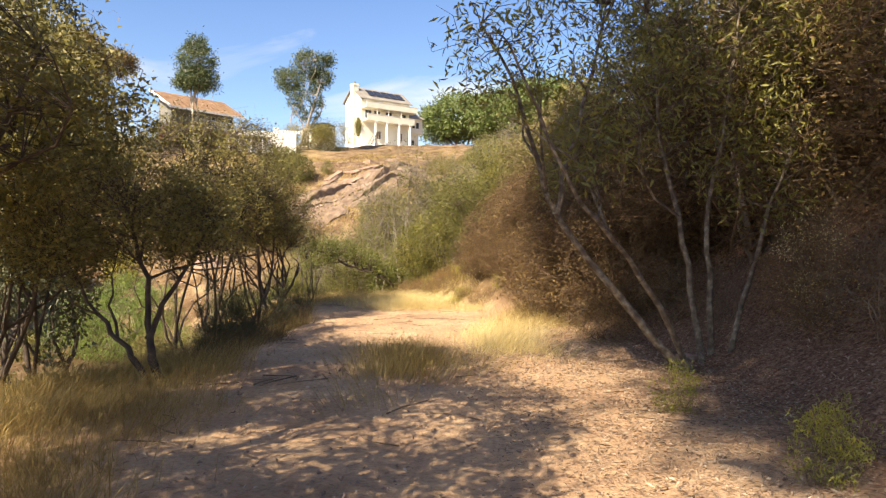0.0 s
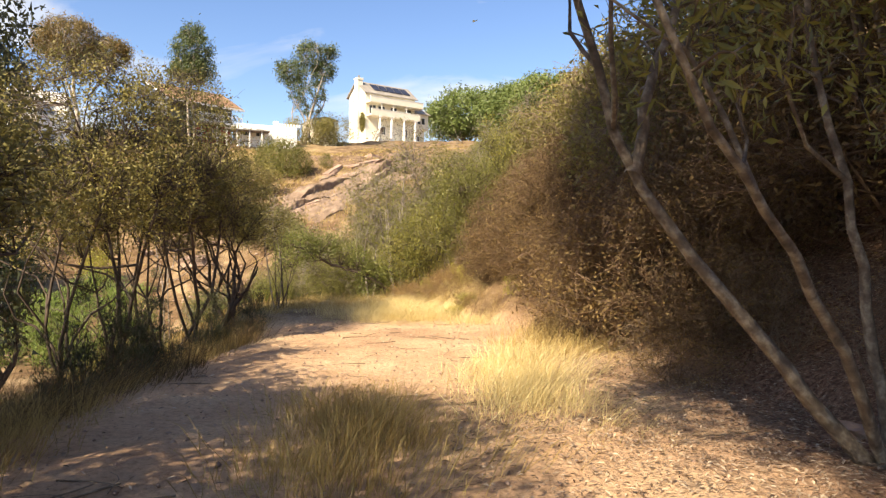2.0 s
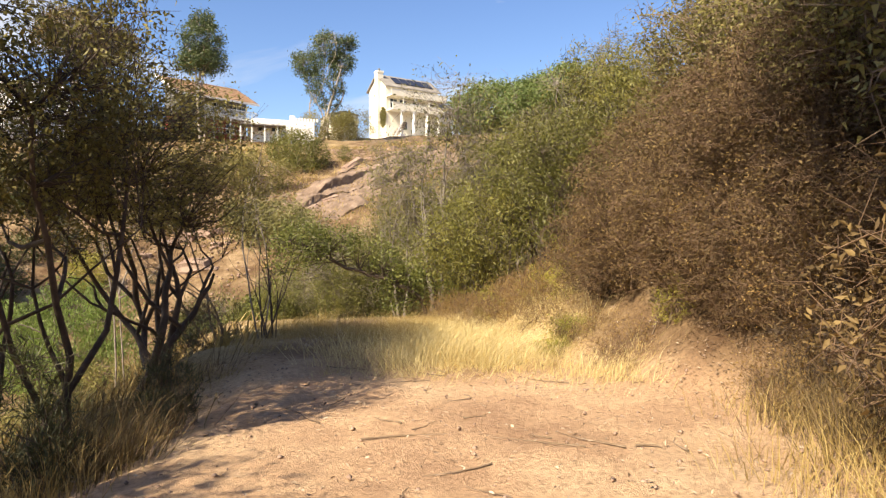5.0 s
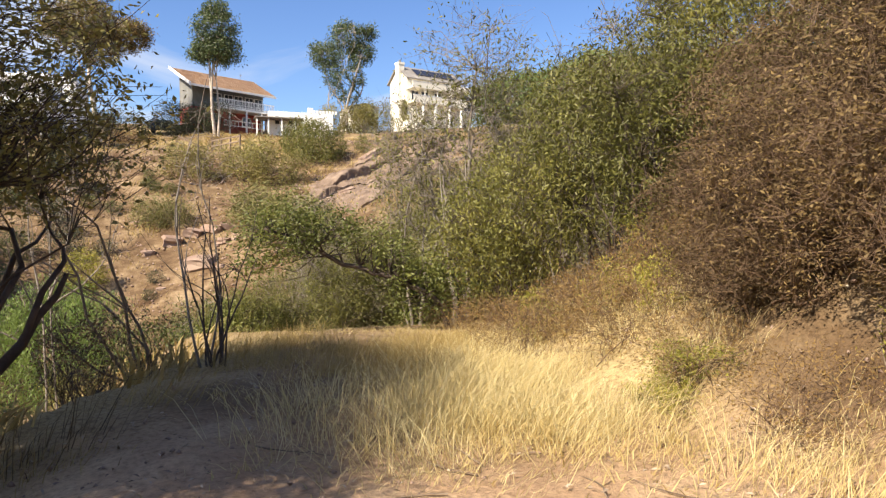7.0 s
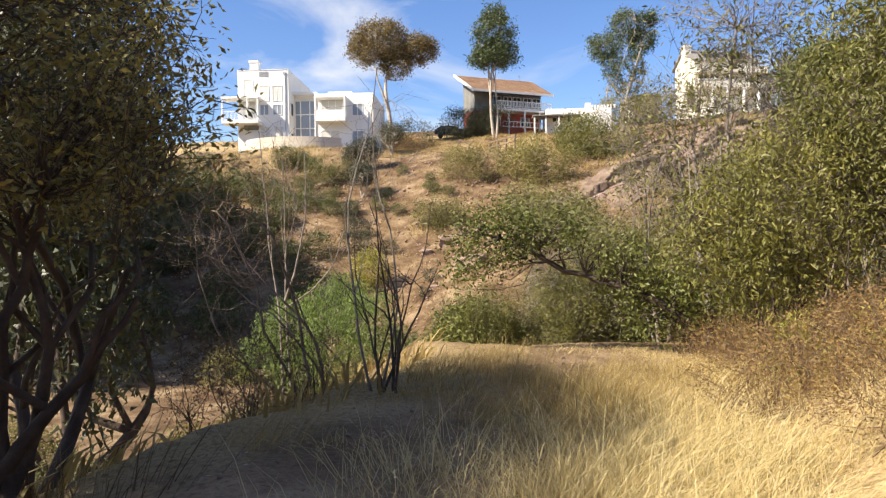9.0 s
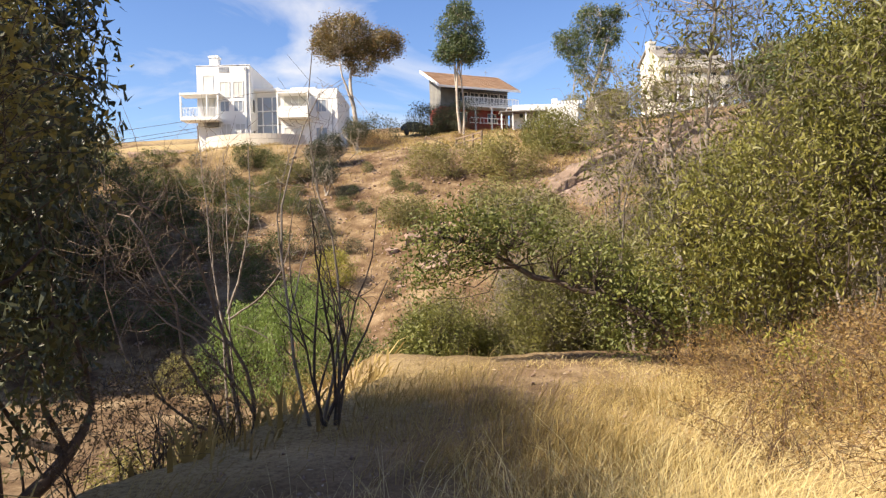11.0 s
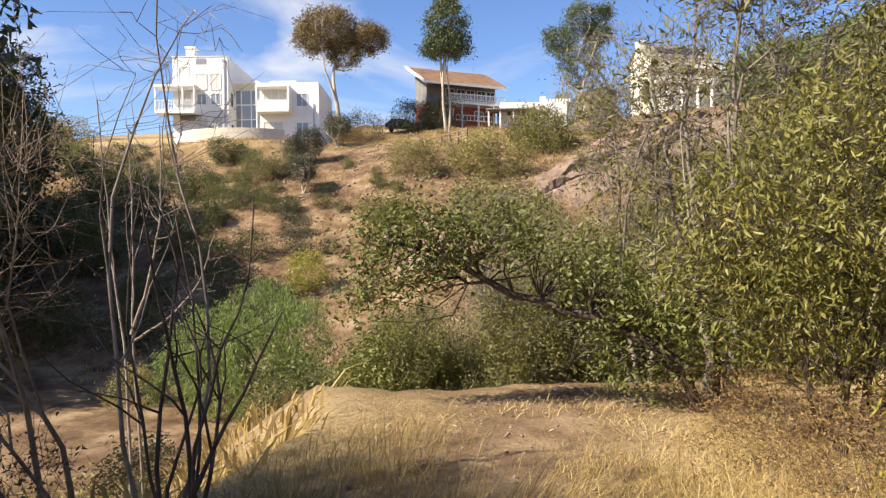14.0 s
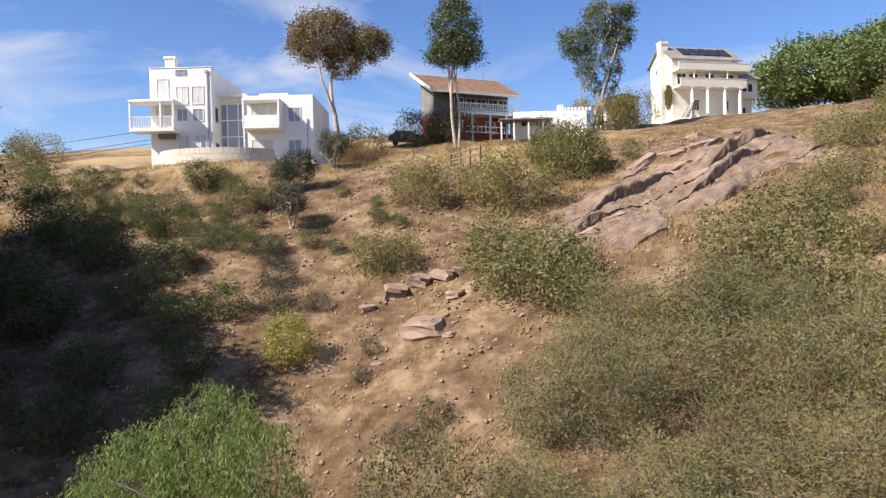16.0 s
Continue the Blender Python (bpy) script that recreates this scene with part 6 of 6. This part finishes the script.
def loose_stones(name, seed, n, box4, lo, hi, label, inside=None):
    """Countless small stones, one object."""
    rng = np.random.default_rng(seed)
    x, y = rng.uniform(box4[0], box4[1], n), rng.uniform(box4[2], box4[3], n)
    if inside is not None:
        k = inside(x, y)
        x, y = x[k], y[k]
    n = len(x)
    s = lo + (hi - lo) * rng.uniform(0, 1, n) ** 3
    z = ground_z(x, y) + s * 0.2
    base = np.array([(1, 0, 0), (-0.5, 0.85, 0.1), (-0.5, -0.85, -0.1), (0.1, 0.1, 0.75), (0, -0.1, -0.7)])
    jig = 1 + rng.uniform(-0.35, 0.35, (n, 5, 3))
    a = rng.uniform(0, 2 * np.pi, n)
    v = base[None] * jig * s[:, None, None]
    v = np.stack([v[..., 0] * np.cos(a)[:, None] - v[..., 1] * np.sin(a)[:, None], v[..., 0] * np.sin(a)[:, None] + v[..., 1] * np.cos(a)[:, None], v[..., 2]], -1)
    v += np.stack([x, y, z], -1)[:, None]
    i = np.arange(n)[:, None] * 5
    f = np.concatenate([i + np.array([q]) for q in ((0, 1, 3), (1, 2, 3), (2, 0, 3), (1, 0, 4), (2, 1, 4), (0, 2, 4))])
    tagged(part(name, mesh_from(name, v.reshape(-1, 3), [f], M_ROCK), None), label, "stones", kind="stuff")


loose_stones("loose_stones", 8, 17000, (-40, -4, 42, 82), 0.012, 0.15, "loose pinkish stones strewn over the far slope")
loose_stones("path_stones", 9, 5000, (-4, 3.5, 2, 27), 0.006, 0.03, "fine gravel on the trodden path")


def litter(seed, n, box4, inside, label, name, mat, size):
    rng = np.random.default_rng(seed)
    x, y = rng.uniform(box4[0], box4[1], n), rng.uniform(box4[2], box4[3], n)
    k = inside(x, y)
    x, y = x[k], y[k]
    c = np.stack([x, y, ground_z(x, y) + rng.uniform(0.012, 0.04, len(x))], -1)
    d = unit(np.stack([rng.normal(size=len(x)), rng.normal(size=len(x)), rng.normal(size=len(x)) * 0.2], -1))
    side = unit(np.cross(d, np.stack([rng.normal(size=len(x)) * 0.35, rng.normal(size=len(x)) * 0.35, np.ones(len(x))], -1)))
    up = np.cross(side, d)
    ln, wd = size * rng.uniform(0.6, 1.4, (len(x), 1)), size * 0.3 * rng.uniform(0.6, 1.4, (len(x), 1))
    v = np.stack([c, c + d * ln * 0.5 + side * wd * 0.5 + up * wd * 0.3, c + d * ln, c + d * ln * 0.5 - side * wd * 0.5 + up * wd * 0.3], 1).reshape(-1, 3)
    i = np.arange(len(x))[:, None] * 4
    f = np.concatenate([i + np.array([[0, 1, 2]]), i + np.array([[0, 2, 3]])])
    tagged(part(name, mesh_from(name, v, [f], mat), None), label, "leaf litter", kind="stuff")


litter(12, 76000, (0.2, 7.5, 1.5, 17.5), lambda x, y: (x - right_foot(y) + 2.6 + 0.6 * wobble(x, y, 0.9, 2) + np.random.default_rng(1).uniform(-0.9, 0.9, len(x)) - 3.2 * smooth(11.0, 14.5, y) > 0), "fallen dry leaves and bark on the bank", "fallen_leaves", M_LITTER, 0.045)
litter(13, 4200, (-4, 2, 2, 27), lambda x, y: x > left_edge(y) + 0.8, "scattered dry leaves and straw on the path", "scattered_leaves", M_LITTER, 0.05)


def sticks(seed, n, box4, label, name):
    rng = np.random.default_rng(seed)
    lines = []
    for k in range(n):
        x, y, a, l = rng.uniform(box4[0], box4[1]), rng.uniform(box4[2], box4[3]), rng.uniform(0, 6.28), rng.uniform(0.12, 0.7)
        p = np.array([(x + math.cos(a) * l * t + 0.03 * math.sin(5 * t + k), y + math.sin(a) * l * t + 0.03 * math.cos(4 * t + k), 0) for t in np.linspace(0, 1, 5)])
        p[:, 2] = ground_z(p[:, 0], p[:, 1]) + 0.015
        lines.append((p, np.linspace(0.006, 0.002, 5) * rng.uniform(0.7, 1.5)))
    v, f = tubes(lines, 4)
    tagged(part(name, mesh_from(name, v, [f], M_TWIG), None), label, "twigs", kind="stuff")


sticks(5, 150, (-2.5, 4.5, 2, 18), "fallen twigs on the path and bank", "fallen_twigs")


# ---- grass ----
def grass(name, seed, clumps, per, height, mat, label, wide=0.006, spread=0.16, lean=0.35):
    """Blades in tufts: clumps are (x, y) rows."""
    rng = np.random.default_rng(seed)
    c = np.repeat(np.asarray(clumps, float), per, 0)
    n = len(c)
    size = np.repeat(rng.uniform(0.35, 1.25, len(clumps)), per)
    tuft = np.repeat(rng.normal(size=(len(clumps), 2)) * 0.42 + np.array([0.22, 0.05]), per, 0)
    off = rng.normal(size=(n, 2)) * spread
    b = np.concatenate([c + off, np.zeros((n, 1))], 1)
    b[:, 2] = ground_z(b[:, 0], b[:, 1]) - 0.02
    h = height * size * rng.uniform(0.45, 1.15, n)
    dirs = tuft + off / spread * 0.22 + rng.normal(size=(n, 2)) * lean * 0.6
    mid = b + np.concatenate([dirs * h[:, None] * 0.35, h[:, None] * 0.58], 1)
    tip = b + np.concatenate([dirs * h[:, None] * 1.0, h[:, None] * rng.uniform(0.8, 1.0, (n, 1))], 1)
    a = rng.uniform(0, np.pi, n)
    s = np.stack([np.cos(a), np.sin(a), np.zeros(n)], -1) * (wide * rng.uniform(0.6, 1.5, n))[:, None]
    v = np.stack([b - s, b + s, mid + s * 0.75, mid - s * 0.75, tip], 1).reshape(-1, 3)
    i = np.arange(n)[:, None] * 5
    me = mesh_from(name, v, [i + np.array([[0, 1, 2, 3]]), i + np.array([[3, 2, 4]])], mat)
    tagged(part(name, me, None), label, "grass", kind="stuff")


def tufts(seed, n, box4, keep):
    rng = np.random.default_rng(seed)
    p = np.stack([rng.uniform(box4[0], box4[1], n), rng.uniform(box4[2], box4[3], n)], -1)
    return p[keep(p[:, 0], p[:, 1], rng.uniform(0, 1, n))]


def fading(x, y, r, cx, cy, rx, ry):
    return r < np.exp(-1.6 * (((x - cx) / rx) ** 2 + ((y - cy) / ry) ** 2))


gold = np.concatenate([
    tufts(1, 1300, (-3.4, 1.3, 16.9, 24.5), lambda x, y, r: (fading(x, y, r, -0.9, 19.0, 0.95, 1.4) | fading(x, y, r * 9, -0.5, 21.6, 1.3, 1.9)) & (x < right_foot(y) + 0.9)),
    tufts(2, 420, (-0.2, 2.0, 8.8, 15.0), lambda x, y, r: fading(x, y, r, 1.0, 11.2, 0.45, 1.7)),
    tufts(3, 40, (0.0, 2.2, 16.0, 18.6), lambda x, y, r: fading(x, y, r, 0.8, 17.5, 0.7, 0.6)),
    tufts(7, 80, (-1.0, 2.4, 17.8, 22.6), lambda x, y, r: fading(x, y, r, 0.2, 20.2, 0.6, 1.4))])
def bare_patch(p):
    """Tufts without those on the bare earth beside the bank."""
    return p[((p[:, 0] - 0.2) / 0.5) ** 2 + ((p[:, 1] - 19.45) / 0.75) ** 2 > 1]


gold = bare_patch(gold)
grass("golden_grass", 21, gold, 110, 0.38, M_STRAW, "golden dry grass in dense tufts", 0.002, 0.22, 1.05)
flat = tufts(14, 1500, (-7.2, 0.4, 17.5, 26.0), lambda x, y, r: (x > left_edge(y) - 0.4) & (x < right_foot(y) + 0.6) & (r < 0.05 + 0.8 * smooth(-2.6, -0.8, x + 0.3 * (y - 22))))
flat = bare_patch(flat)
grass("straw_mat", 24, flat, 40, 0.11, M_STRAW, "short flattened straw on the terrace", 0.0035, 0.17, 1.5)
pale = np.concatenate([
    tufts(4, 360, (-1.7, 0.8, 6.2, 11.4), lambda x, y, r: fading(x, y, r, -0.5, 8.7, 0.6, 1.4)),
    tufts(5, 420, (-4.6, -1.2, 2.6, 9.0), lambda x, y, r: (x < -1.9 - 0.12 * (y - 3) + 0.5 * wobble(x, y, 1.4)) & (r < 0.7)),
    tufts(6, 420, (-4.8, -2.2, 9.0, 20.0), lambda x, y, r: (x < -2.9 - 0.07 * (y - 9) + 0.3 * wobble(x, y, 1.2, 2)) & (r < 0.6 - 0.4 * smooth(15, 18, y))),
    tufts(8, 140, (-0.2, 2.6, 12.6, 16.4), lambda x, y, r: (x > 1.2 + 0.4 * wobble(x, y, 1.3, 3)) & (r < 0.6)),
    tufts(17, 420, (-5.0, -1.4, 20.0, 24.2), lambda x, y, r: r < 0.1 + 0.25 * wobble(x, y, 1.1, 6)),
    tufts(15, 330, (-3.0, 0.2, 20.6, 23.6), lambda x, y, r: r < 0.16 + 0.35 * wobble(x, y, 0.8, 4))])
grass("dry_grass", 22, pale, 90, 0.36, M_DULLGRASS, "dull tan dry grass along the path's edges", 0.0022, 0.22, 0.7)
weeds = np.concatenate([
    tufts(18, 800, (-4.6, -2.4, 9.0, 18.4), lambda x, y, r: (x < -3.0 - 0.05 * (y - 14) - 0.5 * smooth(15, 17, y) + 0.3 * wobble(x, y, 1.3, 5)) & (r < 0.3)),
    tufts(19, 260, (1.2, 2.8, 13.6, 17.0), lambda x, y, r: fading(x, y, r, 1.95, 15.4, 0.45, 1.1))])
grass("brown_weeds", 25, weeds, 30, 0.52, M_WEED, "tall brown withered weeds along the path's edge", 0.003, 0.13, 0.5)
far_t = np.concatenate([
    tufts(10, 2600, (-14, -4.5, 3, 30), lambda x, y, r: (x < left_edge(y)) & (r < 0.5)),
    tufts(11, 7600, (-60, 2, 56, 96), lambda x, y, r: (r < 0.15 + 0.7 * (wobble(x, y, 0.16, 6) > 0.0)) & (y - 0.3 * np.minimum(x + 20, 0) > 58)),
    tufts(12, 500, (-30, -6, 40, 58), lambda x, y, r: r < 0.4)])
grass("slope_grass", 23, far_t, 14, 0.4, M_DULLGRASS, "sparse dry grass on the slopes", 0.016, 0.3)


# ---- fences, wires, car ----
def rail_fence(x, y, turn, length, posts, label, lean=0.0):
    f = thing("wooden_fence", pose(x, y, gz(x, y), 0, lean, turn), label, "fence", "wooden fences")
    for i in range(posts):
        px = length * i / (posts - 1)
        part("post", boxes((px - 0.07, px + 0.07, -0.07, 0.07, -0.4, 1.15), bevel=0.01), M_WOOD, f)
    for z in (0.45, 0.95):
        part("rail", boxes((-0.1, length + 0.1, -0.05, 0.05, z, z + 0.12), bevel=0.01), M_WOOD, f)


rail_fence(-27.8, 78.4, -36, 4.6, 4, "weathered wooden rail fence on the far slope")
rail_fence(-32.6, 80.6, 15, 3.6, 4, "weathered wooden stair rail down the slope", 24)


def cables():
    for k, (z0, z1) in enumerate(((16.6, 15.2), (15.4, 14.4), (15.0, 14.1))):
        a, b = np.array([-120.0, 62.0 + k, z0 + 1.5]), np.array([-54.5, 72.5 + 0.3 * k, z1])
        t = np.linspace(0, 1, 16)[:, None]
        p = a + (b - a) * t
        p[:, 2] -= 2.2 * np.sin(np.pi * t[:, 0])
        v, f = tubes([(p, np.full(16, 0.025))], 4)
        tagged(part("power_cable", mesh_from("power_cable", v, [f], M_CABLE), None), "black overhead cable running to the white house", "cable", "overhead cables")


cables()


def parked_car(x, y, turn):
    c = thing("parked_car", pose(x, y, gz(x, y), 0, 0, turn), "dark parked car on the ridge road", "car")
    body = prism([(-2.1, 0.35), (2.1, 0.35), (2.15, 0.75), (1.9, 0.95), (1.1, 1.0), (0.6, 1.42), (-1.2, 1.45), (-1.9, 1.0), (-2.15, 0.85)], -0.85, 0.85)
    bmesh.ops.bevel(body, geom=list(body.edges), offset=0.06, segments=2, affect="EDGES")
    part("body", body, M_SOLAR, c)
    part("side_window", prism([(0.95, 1.02), (0.55, 1.36), (-1.15, 1.38), (-1.6, 1.04)], -0.87, -0.84), M_GLASS, c)
    for wx in (-1.3, 1.35):
        for wy in (-0.8, 0.8):
            w = bmesh.new()
            bmesh.ops.create_cone(w, cap_ends=True, segments=18, radius1=0.34, radius2=0.34, depth=0.22, matrix=Matrix.Translation((wx, wy, 0.34)) @ Matrix.Rotation(math.pi / 2, 4, "X"))
            part("wheel", w, M_CABLE, c)


parked_car(-41.8, 97.5, 30)
